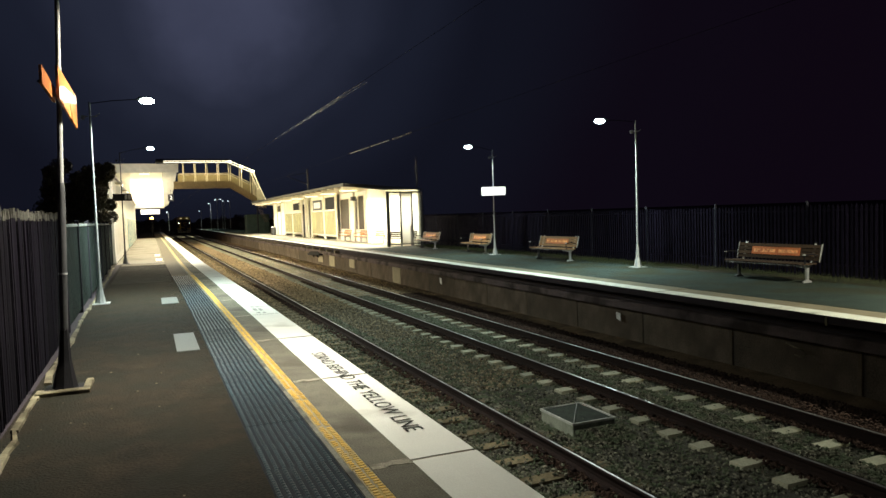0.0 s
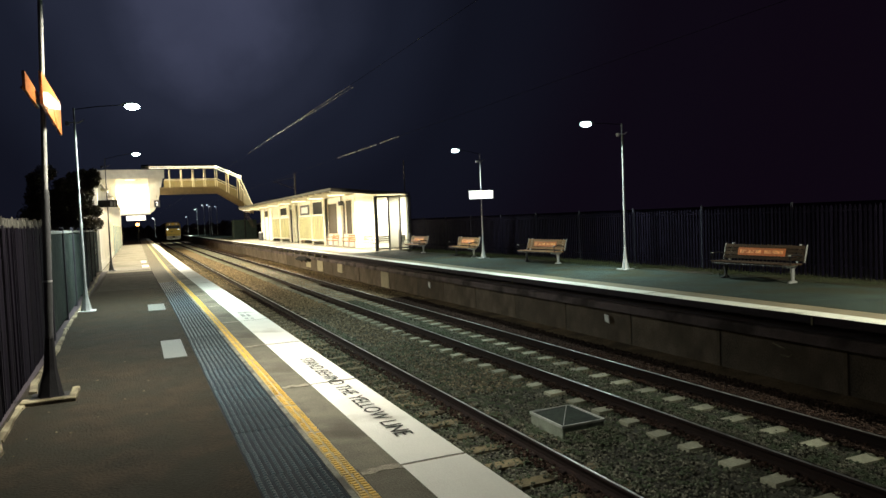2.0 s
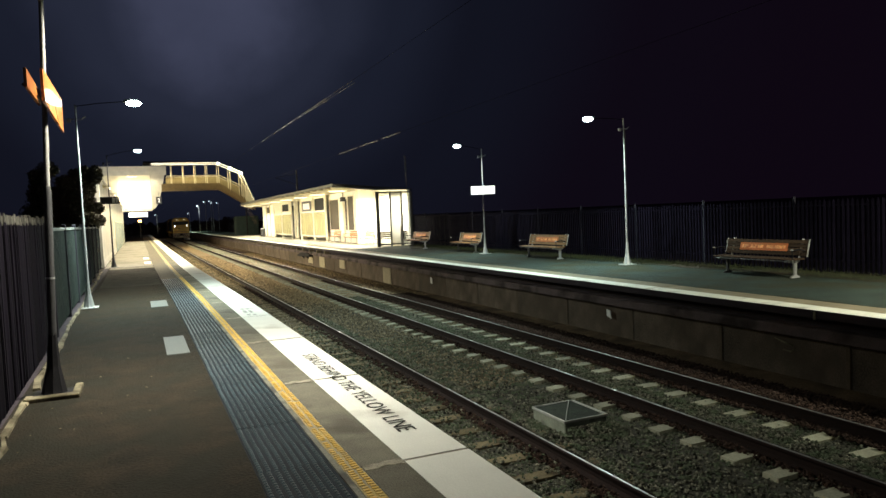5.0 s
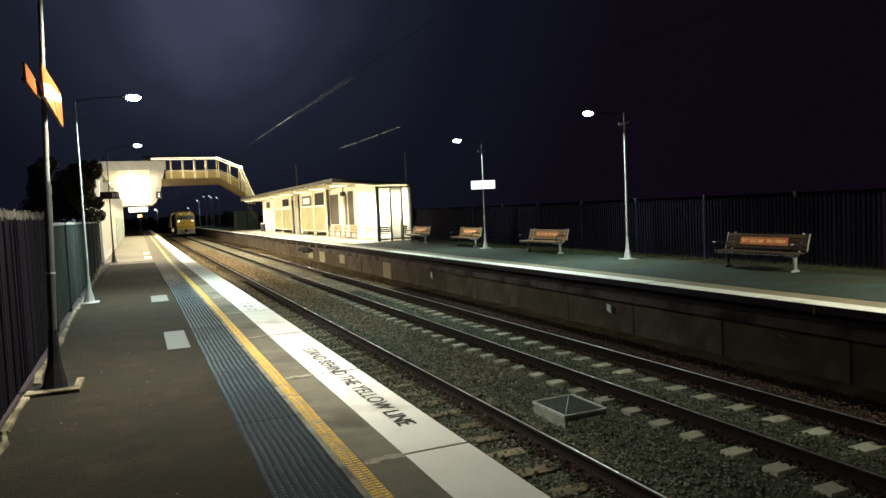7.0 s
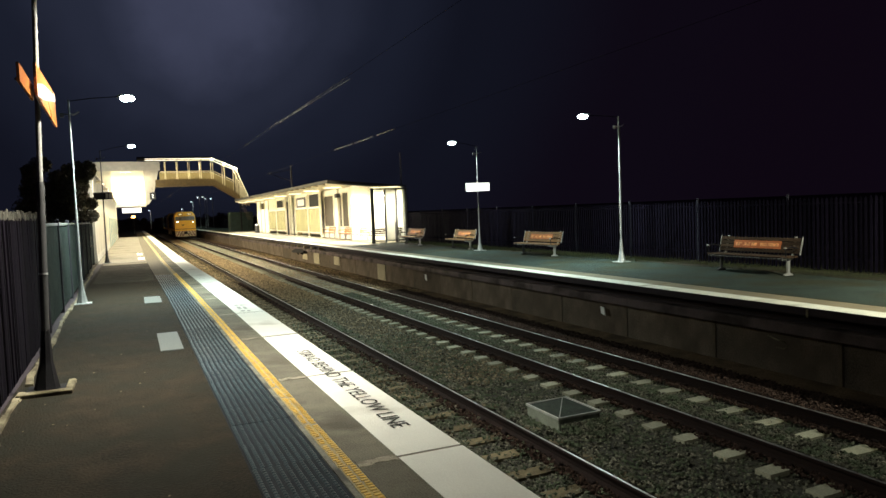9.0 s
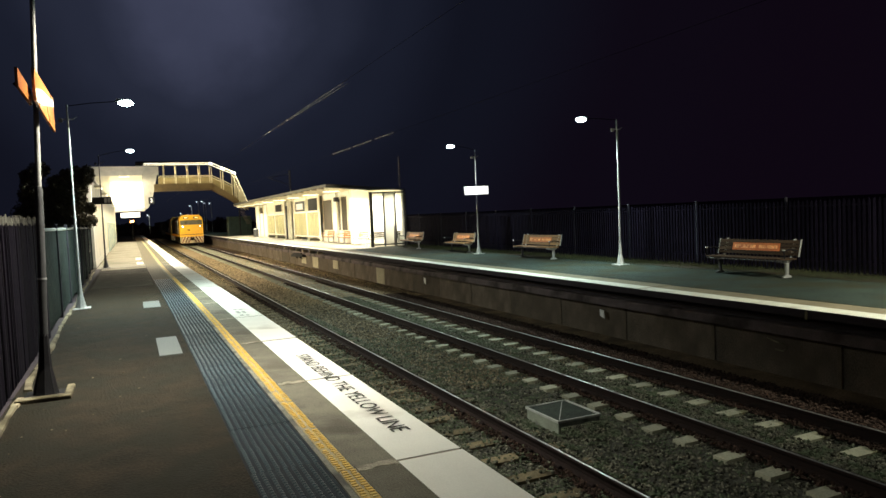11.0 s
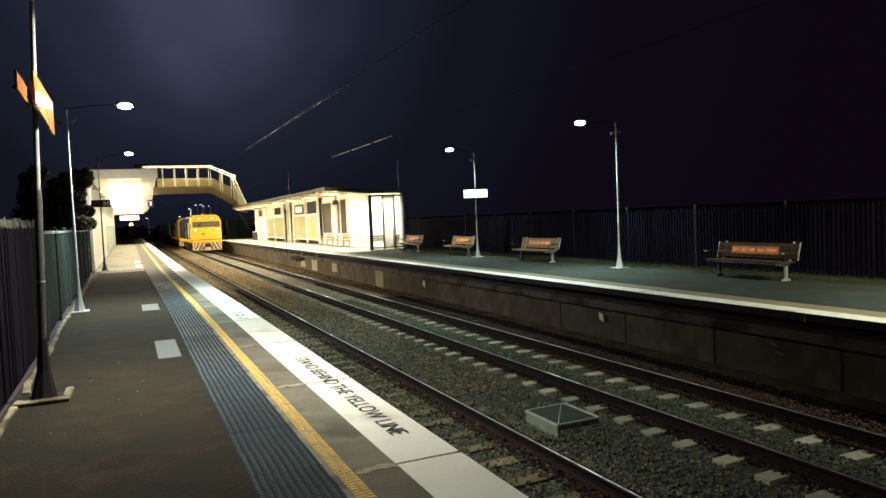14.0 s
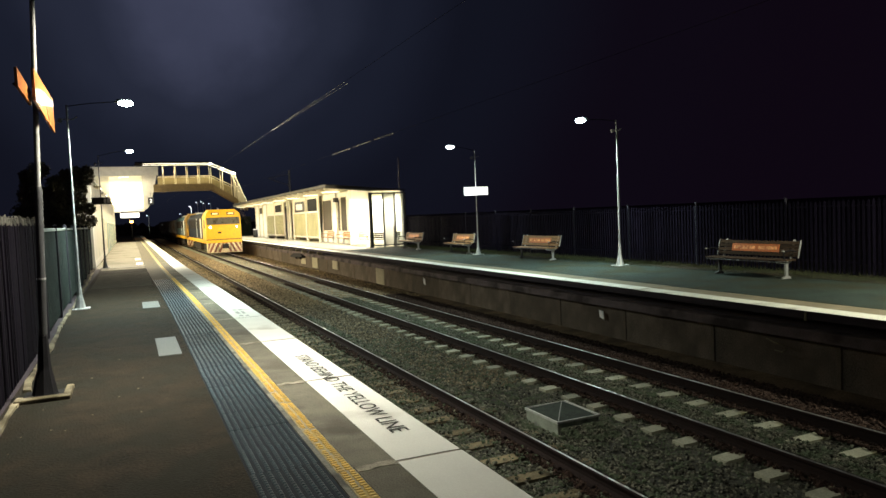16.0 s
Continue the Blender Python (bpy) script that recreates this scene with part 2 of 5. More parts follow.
ROOF = mat("zinc_roofing", (0.05, 0.048, 0.046), 0.7, 0.1, scale=3, vary=0.3, bump=0.1)
FASCIA = mat("grey_fascia_board", (0.55, 0.53, 0.47), 0.6, scale=2, vary=0.2, bump=0.1)
BRIDGE_PAINT = mat("ochre_bridge_paint", (0.13, 0.088, 0.034), 0.65, scale=3, vary=0.3, bump=0.15, rand=0.15)
BRIDGE_MESH = mat("pale_mesh_infill", (0.17, 0.135, 0.055), 0.7, scale=5, vary=0.3, bump=0.15)
SCREEN_DARK = mat("olive_screen_backing", (0.014, 0.012, 0.006), 0.7, scale=3, vary=0.3, bump=0.1)
FOOT_DARK = mat("black_tarred_steel", (0.010, 0.0095, 0.011), 0.8, scale=6, vary=0.4, bump=0.2, spec=0.15)
PLATE_ORANGE = mat("bench_plate_enamel", (0.46, 0.11, 0.015), 0.4, scale=5, vary=0.3, bump=0.05)
STAIR_LAMP = mat("stair_lamp_glass", (1.0, 0.93, 0.72), emit=14)
# olive base colour stands for the reflection in the windscreen
CAB_GLASS = mat("reflecting_cab_glass", (0.105, 0.094, 0.066), 0.3, scale=4, vary=0.5, bump=0.0)
BRIDGE_WHITE = mat("pale_bridge_post", (0.58, 0.52, 0.35), 0.55, scale=4, vary=0.15, bump=0.1)
TUBE = mat("fluorescent_tube", (1.0, 0.92, 0.70), emit=3.5)
CANOPY_GLOW = mat("canopy_glow", (1.0, 0.88, 0.60), emit=3.2)
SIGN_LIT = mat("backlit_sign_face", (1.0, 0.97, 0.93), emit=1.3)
SIGN_BLACK = mat("black_sign_face", (0.025, 0.025, 0.028), 0.5, scale=6, vary=0.2, bump=0.05)
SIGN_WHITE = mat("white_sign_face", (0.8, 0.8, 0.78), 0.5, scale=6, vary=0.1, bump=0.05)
UNLIT_GLASS = mat("unlit_window", (0.008, 0.008, 0.009), 0.5, scale=3, vary=0.3, bump=0.0, spec=0.06)
BUILDING_WALL = mat("cream_render", (0.50, 0.48, 0.41), 0.7, scale=1.2, vary=0.2, bump=0.15, stain=(0.36, 0.37, 0.34), stain_at=0.6)
# pale colour that paints the shelter's light onto the platform
LIT_FLOOR = mat("lamp_lit_floor", (0.30, 0.28, 0.22), 0.85, scale=1.5, vary=0.3, bump=0.3, fine=40)
HEADLIGHT_DIM = mat("dim_headlight_lens", (1.0, 0.93, 0.72), emit=9)
DARK_GLASS = mat("dark_window", (0.075, 0.063, 0.045), 0.5, scale=3, vary=0.3, bump=0.0, spec=0.1)
POSTER_BLUE = mat("pale_blue_poster", (0.035, 0.17, 0.21), 0.5, scale=4, vary=0.2, bump=0.05)
LOCO_YELLOW = mat("loco_yellow_enamel", (0.84, 0.45, 0.014), 0.38, scale=3, vary=0.15, bump=0.05, stain=(0.62, 0.36, 0.04), stain_at=0.66)
LOCO_TEAL = mat("loco_teal_enamel", (0.045, 0.085, 0.095), 0.7, scale=3, vary=0.25, bump=0.05, stain=(0.03, 0.045, 0.05), stain_at=0.6, spec=0.1)
LOCO_BLUE = mat("loco_blue_enamel", (0.011, 0.016, 0.024), 0.7, scale=3, vary=0.2, bump=0.05, stain=(0.012, 0.014, 0.017), stain_at=0.6, spec=0.08)
LOCO_GREY = mat("loco_grey_enamel", (0.34, 0.37, 0.38), 0.45, scale=3, vary=0.2, bump=0.05, stain=(0.2, 0.2, 0.19), stain_at=0.62)
WAGON_GREY = mat("grimy_wagon_grey", (0.10, 0.10, 0.098), 0.7, scale=2, vary=0.4, bump=0.1, stain=(0.06, 0.05, 0.042), stain_at=0.52, spec=0.1)
LOCO_WHITE = mat("loco_white_enamel", (0.75, 0.75, 0.70), 0.45, scale=3, vary=0.12, bump=0.05)
LOCO_RED = mat("loco_red_brown", (0.19, 0.065, 0.03), 0.5, scale=4, vary=0.25, bump=0.05)
BOGIE = mat("oily_steel", (0.028, 0.024, 0.021), 0.9, 0.0, scale=5, vary=0.5, bump=0.3, spec=0.1)
HEADLIGHT = mat("headlight_lens", (1.0, 0.96, 0.86), emit=12)
MARKER = mat("marker_light_lens", (1.0, 0.72, 0.30), emit=5)
FAR_LAMP = mat("distant_lamp", (0.85, 0.95, 1.0), emit=3)
SODIUM = mat("sodium_lamp", (1.0, 0.42, 0.10), emit=16)
LEAF = mat("shrub_leaf", (0.13, 0.115, 0.07), 0.6, scale=8, vary=0.4, bump=0.0, rand=0.5, island=True)
BARK = mat("bark", (0.08, 0.065, 0.05), 0.9, scale=10, vary=0.4, bump=0.6)
GRASS = mat("dry_grass_blade", (0.07, 0.08, 0.035), 0.8, scale=8, vary=0.4, bump=0.0, rand=0.5, island=True)
HOOD_SIDE = mat("weathered_hood_side", (0.24, 0.27, 0.215), 0.6, scale=7, vary=0.45, bump=0.2, stain=(0.08, 0.085, 0.075), stain_at=0.56)
HOOD_LID = mat("dusty_hood_lid", (0.036, 0.047, 0.038), 0.9, scale=9, vary=0.6, bump=0.25, stain=(0.03, 0.036, 0.03), stain_at=0.54)

GLASS = bpy.data.materials.new("window_glass")
GLASS.use_nodes = True
gn, gl = GLASS.node_tree.nodes, GLASS.node_tree.links
g_clear, g_gloss, g_mix, g_fres = (gn.new(k) for k in ("ShaderNodeBsdfTransparent", "ShaderNodeBsdfGlossy", "ShaderNodeMixShader", "ShaderNodeFresnel"))
g_clear.inputs["Color"].default_value = (0.88, 0.9, 0.88, 1)
g_gloss.inputs["Roughness"].default_value = 0.05
gl.new(g_fres.outputs[0], g_mix.inputs[0])
gl.new(g_clear.outputs[0], g_mix.inputs[1])
gl.new(g_gloss.outputs[0], g_mix.inputs[2])
gl.new(g_mix.outputs[0], gn["Material Output"].inputs["Surface"])


FROST = bpy.data.materials.new("frosted_glass")
FROST.use_nodes = True
fn, fl = FROST.node_tree.nodes, FROST.node_tree.links
f_clear, f_dull, f_mix = (fn.new(k) for k in ("ShaderNodeBsdfTransparent", "ShaderNodeBsdfTranslucent", "ShaderNodeMixShader"))
f_clear.inputs["Color"].default_value = (0.60, 0.60, 0.55, 1)
f_dull.inputs["Color"].default_value = (0.28, 0.28, 0.25, 1)
f_mix.inputs[0].default_value = 0.6
fl.new(f_clear.outputs[0], f_mix.inputs[1])
fl.new(f_dull.outputs[0], f_mix.inputs[2])
fl.new(f_mix.outputs[0], fn["Material Output"].inputs["Surface"])


# ---- building blocks ----
class Shape:
    """Collects vertices and faces of one mesh."""

    def __init__(self):
        self.v, self.f = [], []

    def faces(self, verts, faces):
        n = len(self.v)
        self.v += [tuple(p) for p in verts]
        self.f += [tuple(n + i for i in f) for f in faces]
        return self

    def box(self, x0, x1, y0, y1, z0, z1, cut=0.0, m=None):
        """A box; cut bevels its upright edges and its top."""
        if cut:
            c = cut
            ring = [(x0 + c, y0), (x1 - c, y0), (x1, y0 + c), (x1, y1 - c), (x1 - c, y1), (x0 + c, y1), (x0, y1 - c), (x0, y0 + c)]
            cx, cy = (x0 + x1) / 2, (y0 + y1) / 2
            sx, sy = 1 - 2 * c / (x1 - x0), 1 - 2 * c / (y1 - y0)
            v = [(x, y, z0) for x, y in ring] + [(x, y, z1 - c) for x, y in ring] + [(cx + (x - cx) * sx, cy + (y - cy) * sy, z1) for x, y in ring]
            f = [tuple(range(7, -1, -1)), tuple(range(16, 24))]
            f += [(k + i, k + (i + 1) % 8, k + 8 + (i + 1) % 8, k + 8 + i) for k in (0, 8) for i in range(8)]
        else:
            v = [(x, y, z) for z in (z0, z1) for x, y in ((x0, y0), (x1, y0), (x1, y1), (x0, y1))]
            f = [(3, 2, 1, 0), (4, 5, 6, 7), (0, 1, 5, 4), (1, 2, 6, 5), (2, 3, 7, 6), (3, 0, 4, 7)]
        if m is not None:
            v = [m @ Vector(p) for p in v]
        return self.faces(v, f)

    def tube(self, points, radii, sides=10, caps=True):
        """A round bar through the points, with a radius at each."""
        points = [Vector(p) for p in points]
        radii = [radii] * len(points) if isinstance(radii, (int, float)) else radii
        v, f = [], []
        for i, p in enumerate(points):
            way = (points[min(i + 1, len(points) - 1)] - points[max(i - 1, 0)]).normalized()
            a = way.cross(Vector((0, 0, 1)) if abs(way.z) < 0.9 else Vector((0, 1, 0))).normalized()
            b = way.cross(a)
            for k in range(sides):
                w = 2 * math.pi * k / sides
                v.append(p + radii[i] * (math.cos(w) * a + math.sin(w) * b))
        for i in range(len(points) - 1):
            for k in range(sides):
                j = (k + 1) % sides
                f.append((i * sides + k, i * sides + j, (i + 1) * sides + j, (i + 1) * sides + k))
        if caps:
            f += [tuple(range(sides - 1, -1, -1)), tuple(range((len(points) - 1) * sides, len(points) * sides))]
        return self.faces(v, f)

    def prism(self, outline, axis, a, b):
        """An outline of two coordinates drawn out along an axis from a to b."""
        put = {"x": lambda p, w: (w, p[0], p[1]), "y": lambda p, w: (p[0], w, p[1]), "z": lambda p, w: (p[0], p[1], w)}[axis]
        n = len(outline)
        v = [put(p, a) for p in outline] + [put(p, b) for p in outline]
        f = [tuple(range(n)), tuple(range(2 * n - 1, n - 1, -1))] + [(i, i + n, (i + 1) % n + n, (i + 1) % n) for i in range(n)]
        return self.faces(v, f)

    def mesh(self, name, material, smooth=False):
        me = bpy.data.meshes.new(name)
        me.from_pydata(self.v, [], self.f)
        bm = bmesh.new()
        bm.from_mesh(me)
        bmesh.ops.recalc_face_normals(bm, faces=bm.faces)
        bm.to_mesh(me)
        bm.free()
        me.materials.append(material)
        if smooth:
            me.shade_smooth()
            me.set_sharp_from_angle(angle=radians(40))
        return me


def part(name, shape, material, parent=None, label="", smooth=False):
    me = shape if isinstance(shape, bpy.types.Mesh) else shape.mesh(name, material, smooth)
    ob = new(name, me)
    ob.parent = parent
    return tagged(ob, label)


def thing(name, m, label, category, group="", kind=""):
    """An empty at the thing's base, that carries its parts."""
    ob = new(name)
    ob.matrix_world = m
    ob.empty_display_size = 0.2
    return tagged(ob, label, category, group, kind)


def piece(name, me, parent, m):
    ob = new(name, me)
    ob.parent = parent
    ob.matrix_local = m
    return ob

# ---- ground, tracks and platforms ----
RAIL_Z, BED_Z = -1.09, -1.305
RAILS = (3.05, 4.575, 6.80, 8.33)
Y0, Y1 = -14.0, 300.0

ground = part("ground", Shape().box(-2500, 2500, -2500, 2500, -3.0, -1.40), EARTH)
tagged(ground, "dark bare earth around the railway station", "ground", kind="structure")
bed = part("ballast_bed", Shape().prism([(2.3, -1.38), (2.3, BED_Z), (5.2, BED_Z), (5.7, BED_Z - 0.03), (6.2, BED_Z), (9.1, BED_Z), (9.7, -1.35), (10.3, -1.36), (10.3, -1.38)], "y", Y0, Y1), BALLAST_BED)
# the far bed's warm colour paints lamp light on the tracks
part("painted_lit_bed", Shape().prism([(2.3, -1.37), (2.3, BED_Z + 0.004), (5.2, BED_Z + 0.004), (5.7, BED_Z - 0.026), (6.2, BED_Z + 0.004), (9.1, BED_Z + 0.004), (9.7, -1.346), (10.3, -1.356), (10.3, -1.37)], "y", 23.5, Y1), BED_FAR, bed, "ballast painted warm as if lamp-lit")
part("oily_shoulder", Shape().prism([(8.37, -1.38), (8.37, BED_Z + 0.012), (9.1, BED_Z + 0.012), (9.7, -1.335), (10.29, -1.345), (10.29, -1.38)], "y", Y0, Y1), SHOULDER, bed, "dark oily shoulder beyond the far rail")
tagged(bed, "grey crushed-stone ballast bed under two tracks", "ballast", kind="structure")


def stones(x0, x1, y0, y1, count, size, seed, z=BED_Z, kind_of=None):
    """Loose ballast stones: squashed, turned octahedra, in one mesh."""
    rng = np.random.default_rng(seed)
    base = np.array([(1, 0, 0), (-1, 0, 0), (0, 1, 0), (0, -1, 0), (0, 0, 1), (0, 0, -1)], float)
    tri = np.array([(0, 2, 4), (2, 1, 4), (1, 3, 4), (3, 0, 4), (2, 0, 5), (1, 2, 5), (3, 1, 5), (0, 3, 5)])
    r = size * rng.uniform(0.55, 1.25, (count, 1, 1)) * rng.uniform(0.6, 1.2, (count, 6, 1))
    spin, tip = rng.uniform(0, 6.28, count), rng.uniform(-0.8, 0.8, count)
    c, s, ct, st = np.cos(spin), np.sin(spin), np.cos(tip), np.sin(tip)
    turn = np.stack([np.stack([c, -s * ct, s * st], -1), np.stack([s, c * ct, -c * st], -1), np.stack([0 * c, st, ct], -1)], 1)
    v = np.einsum("nij,nkj->nki", turn, base[None] * r)
    v[:, :, 2] *= 0.8
    place = np.stack([rng.uniform(x0, x1, count), rng.uniform(y0, y1, count), z + rng.uniform(-0.005, 0.022, count)], -1)
    v = (v + place[:, None]).reshape(-1, 3)
    f = (tri[None] + 6 * np.arange(count)[:, None, None]).reshape(-1, 3)
    me = bpy.data.meshes.new("ballast_stones")
    me.from_pydata(v.tolist(), [], f.tolist())
    # stones further off take the colours with lamp light in them
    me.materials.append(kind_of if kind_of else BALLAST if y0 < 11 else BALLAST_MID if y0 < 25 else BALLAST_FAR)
    return me


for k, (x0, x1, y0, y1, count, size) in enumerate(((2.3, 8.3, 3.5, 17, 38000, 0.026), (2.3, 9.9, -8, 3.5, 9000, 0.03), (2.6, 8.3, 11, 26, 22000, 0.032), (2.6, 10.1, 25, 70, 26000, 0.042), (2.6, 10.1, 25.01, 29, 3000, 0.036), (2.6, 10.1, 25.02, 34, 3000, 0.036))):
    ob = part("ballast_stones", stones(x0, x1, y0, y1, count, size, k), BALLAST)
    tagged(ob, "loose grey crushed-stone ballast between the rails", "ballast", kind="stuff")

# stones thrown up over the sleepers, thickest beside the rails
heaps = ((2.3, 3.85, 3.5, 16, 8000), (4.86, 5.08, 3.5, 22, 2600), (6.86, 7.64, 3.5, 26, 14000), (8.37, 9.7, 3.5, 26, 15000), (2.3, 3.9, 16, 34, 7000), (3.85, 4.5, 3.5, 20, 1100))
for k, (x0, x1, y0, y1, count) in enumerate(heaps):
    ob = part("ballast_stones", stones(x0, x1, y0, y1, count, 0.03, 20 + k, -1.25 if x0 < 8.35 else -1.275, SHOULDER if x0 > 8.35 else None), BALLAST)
    tagged(ob, "loose grey stones heaped over the sleepers", "ballast", kind="stuff")

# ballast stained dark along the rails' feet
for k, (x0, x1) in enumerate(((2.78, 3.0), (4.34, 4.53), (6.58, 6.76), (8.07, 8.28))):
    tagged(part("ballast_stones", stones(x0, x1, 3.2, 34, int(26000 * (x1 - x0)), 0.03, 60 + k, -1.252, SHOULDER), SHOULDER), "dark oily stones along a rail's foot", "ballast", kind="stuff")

# rails: foot, web and a polished head
for i, x in enumerate(RAILS):
    rail = part("rail", Shape().prism([(x - 0.07, RAIL_Z - 0.155), (x + 0.07, RAIL_Z - 0.155), (x + 0.07, RAIL_Z - 0.145), (x + 0.012, RAIL_Z - 0.12), (x + 0.01, RAIL_Z - 0.045), (x + 0.036, RAIL_Z - 0.032), (x + 0.036, RAIL_Z - 0.006),
                                       (x - 0.036, RAIL_Z - 0.006), (x - 0.036, RAIL_Z - 0.032), (x - 0.01, RAIL_Z - 0.045), (x - 0.012, RAIL_Z - 0.12), (x - 0.07, RAIL_Z - 0.145)], "y", Y0, Y1), RAIL_RUST)
    tagged(rail, "rusty steel running rail with a polished head", "rail", "running rails", kind="structure")
    part("rail_head", Shape().prism([(x - 0.013, RAIL_Z - 0.006), (x + 0.013, RAIL_Z - 0.006), (x + 0.013, RAIL_Z - 0.003), (x + 0.008, RAIL_Z), (x - 0.008, RAIL_Z), (x - 0.013, RAIL_Z - 0.003)], "y", Y0, Y1), RAIL_TOP, rail, "polished steel rail head")

# near platform
APRON_DULL = mat("dull_paving", (0.10, 0.09, 0.068), 0.85, scale=2, vary=0.35, bump=0.3, fine=30)
APRON = mat("pale_worn_concrete", (0.165, 0.155, 0.13), 0.85, scale=1.2, vary=0.35, bump=0.3, fine=30, stain=(0.10, 0.093, 0.075), stain_at=0.56)
ASPHALT_DARK = mat("newer_asphalt", (0.055, 0.051, 0.042), 0.9, scale=3, vary=0.6, bump=0.8, fine=90, spec=0.04)
MORTAR_DULL = mat("dusty_concrete_strip", (0.13, 0.115, 0.085), 0.9, scale=3, vary=0.5, bump=0.5, spec=0.25)
NEAR_X = 2.26
platform = part("platform_near", Shape().box(-1.9, 2.14, Y0, 150, -1.6, -0.15), WALL_CONC)
tagged(platform, "concrete body of the near platform", "platform", kind="structure")


def drift(y):
    """How far the edge of the near platform swings towards the fence as it runs away."""
    u = min(max((y - 14.0) / 22.0, 0.0), 1.0)
    return -0.15 * u * u * (3 - 2 * u)


def bent_strip(x0, x1, y0, y1, z0, z1, straight=False):
    """A long strip that follows the platform edge; straight keeps its left side in line."""
    ys = [y0] + [y for y in range(14, 38, 2) if y0 < y < y1] + [y1]
    outline = [(x0 + (0 if straight else drift(y)), y) for y in ys] + [(x1 + drift(y), y) for y in reversed(ys)]
    return Shape().prism(outline, "z", z0, z1)


surface = part("platform_surface", bent_strip(-1.9, 0.68, Y0, 150, -0.15, 0.0, True), ASPHALT, platform, "dark patched asphalt with brown stains")
part("tactile_bedding", bent_strip(0.68, 1.40, Y0, 150, -0.15, -0.012), TACTILE, platform, "dark bedding strip")
# coping slabs 3 m long, white along the edge
rng = random.Random(4)
slab_me = Shape().box(1.402, NEAR_X, 0.016, 2.97, -0.15, 0.0, 0.006).mesh("coping_slab", COPING)
paint_me = Shape().box(1.725, NEAR_X - 0.004, 0.022, 2.964, 0.0, 0.004).mesh("white_edge_paint", WHITE_LINE)
for k in range(-6, 46):
    y = 4.9 + 2.985 * k
    dz = rng.uniform(-0.003, 0.003)
    lean = math.degrees(math.atan2(drift(y) - drift(y + 3), 3))
    piece("coping_slab", slab_me, platform, pose(drift(y) + rng.uniform(-0.004, 0.004), y, dz, 0, 0, lean))
    piece("white_edge_paint", paint_me, platform, pose(drift(y), y, dz, 0, 0, lean))
part("slab_joint_mortar", bent_strip(1.41, 2.235, Y0, 150, -0.15, -0.0035), MORTAR, platform, "pale mortar in the joints")
# old mortar spread over the joints, ragged and pale
patch_rng = random.Random(12)
for k in range(0, 12):
    y = 4.9 + 2.985 * k
    left = [(drift(y) + 1.405 + 0.045 * j, y - 0.03 - patch_rng.uniform(0, 0.055)) for j in range(8)]
    right = [(drift(y) + 1.72 - 0.045 * j, y + 0.03 + patch_rng.uniform(0, 0.05)) for j in range(8)]
    part("joint_patch", Shape().prism(left + right, "z", 0.0, 0.004), JOINT_SMEAR, platform, "ragged pale mortar patch")
# worn yellow line in two bands of short bars, beside a thin pale strip
part("yellow_line_base", bent_strip(1.262, 1.40, Y0, 150, -0.012, 0.001), COPING, platform, "grey strip under the yellow line")
base_me = Shape().box(1.266, 1.392, 0, 1.49, 0.001, 0.004).mesh("worn_line", YELLOW_WORN)
yellow_mes = []
for variant in range(6):
    bars = Shape()
    for j in range(31):
        y = 0.006 + j * 0.048
        for x, dy in ((1.271, 0.0), (1.335, 0.008)):
            if rng.random() < 0.95:
                bars.box(x + rng.uniform(0, 0.012), x + 0.053 - rng.uniform(0, 0.012), y + dy + rng.uniform(0, 0.006), y + dy + 0.03 - rng.uniform(0, 0.006), 0.004, 0.011)
    yellow_mes.append(bars.mesh("yellow_line", YELLOW_LINE))
for k in range(-6, 60):
    y = 4.9 + 1.4925 * k
    m = pose(drift(y) + rng.uniform(-0.004, 0.004), y, 0, 0, 0, math.degrees(math.atan2(drift(y) - drift(y + 1.5), 1.5)) + rng.uniform(-0.1, 0.1))
    piece("worn_line", base_me, platform, m)
    if k < 14:
        piece("yellow_line", yellow_mes[k % 6], platform, m)
specks = Shape()
for k in range(40):
    x, y, r = rng.uniform(-1.1, 0.62), rng.uniform(3.2, 16.0), rng.uniform(0.004, 0.014)
    specks.prism([(x + r * math.cos(w) * rng.uniform(0.6, 1.3), y + r * math.sin(w) * rng.uniform(0.6, 1.3)) for w in (0, 1.2, 2.5, 3.6, 5.0)], "z", 0.0, 0.004)
tagged(part("litter_specks", specks, KERB), "small pale specks of litter on the asphalt", "litter", kind="stuff")
part("pale_strip", bent_strip(1.222, 1.262, Y0, 150, -0.012, 0.003), PALE_STRIP, platform, "thin pale strip")
# ribbed tactile tiles, 0.6 m long, ribs along the platform
tile_me = Shape().box(0.690, 1.218, 0.002, 0.598, -0.012, 0.0).mesh("tactile_tile", TACTILE)
rib_shape = Shape()
for j in range(9):
    x = 0.700 + j * 0.0575
    rib_shape.prism([(x, 0.0), (x + 0.006, 0.006), (x + 0.022, 0.006), (x + 0.028, 0.0)], "y", 0.004, 0.596)
rib_me = rib_shape.mesh("tile_ribs", TACTILE_RIB)
# nearer tiles show each rib as a row of short raised bars
stud_shape = Shape()
for j in range(9):
    for q in range(12):
        x, y = 0.700 + j * 0.0575, 0.006 + q * 0.0495
        stud_shape.faces([(x, y, 0.0), (x + 0.03, y, 0.0), (x + 0.03, y + 0.040, 0.0), (x, y + 0.040, 0.0), (x + 0.008, y + 0.006, 0.007), (x + 0.022, y + 0.006, 0.007), (x + 0.022, y + 0.034, 0.007), (x + 0.008, y + 0.034, 0.007)],
                         [(4, 5, 6, 7), (0, 1, 5, 4), (1, 2, 6, 5), (2, 3, 7, 6), (3, 0, 4, 7)])
stud_me = stud_shape.mesh("tile_studs", TACTILE_RIB)
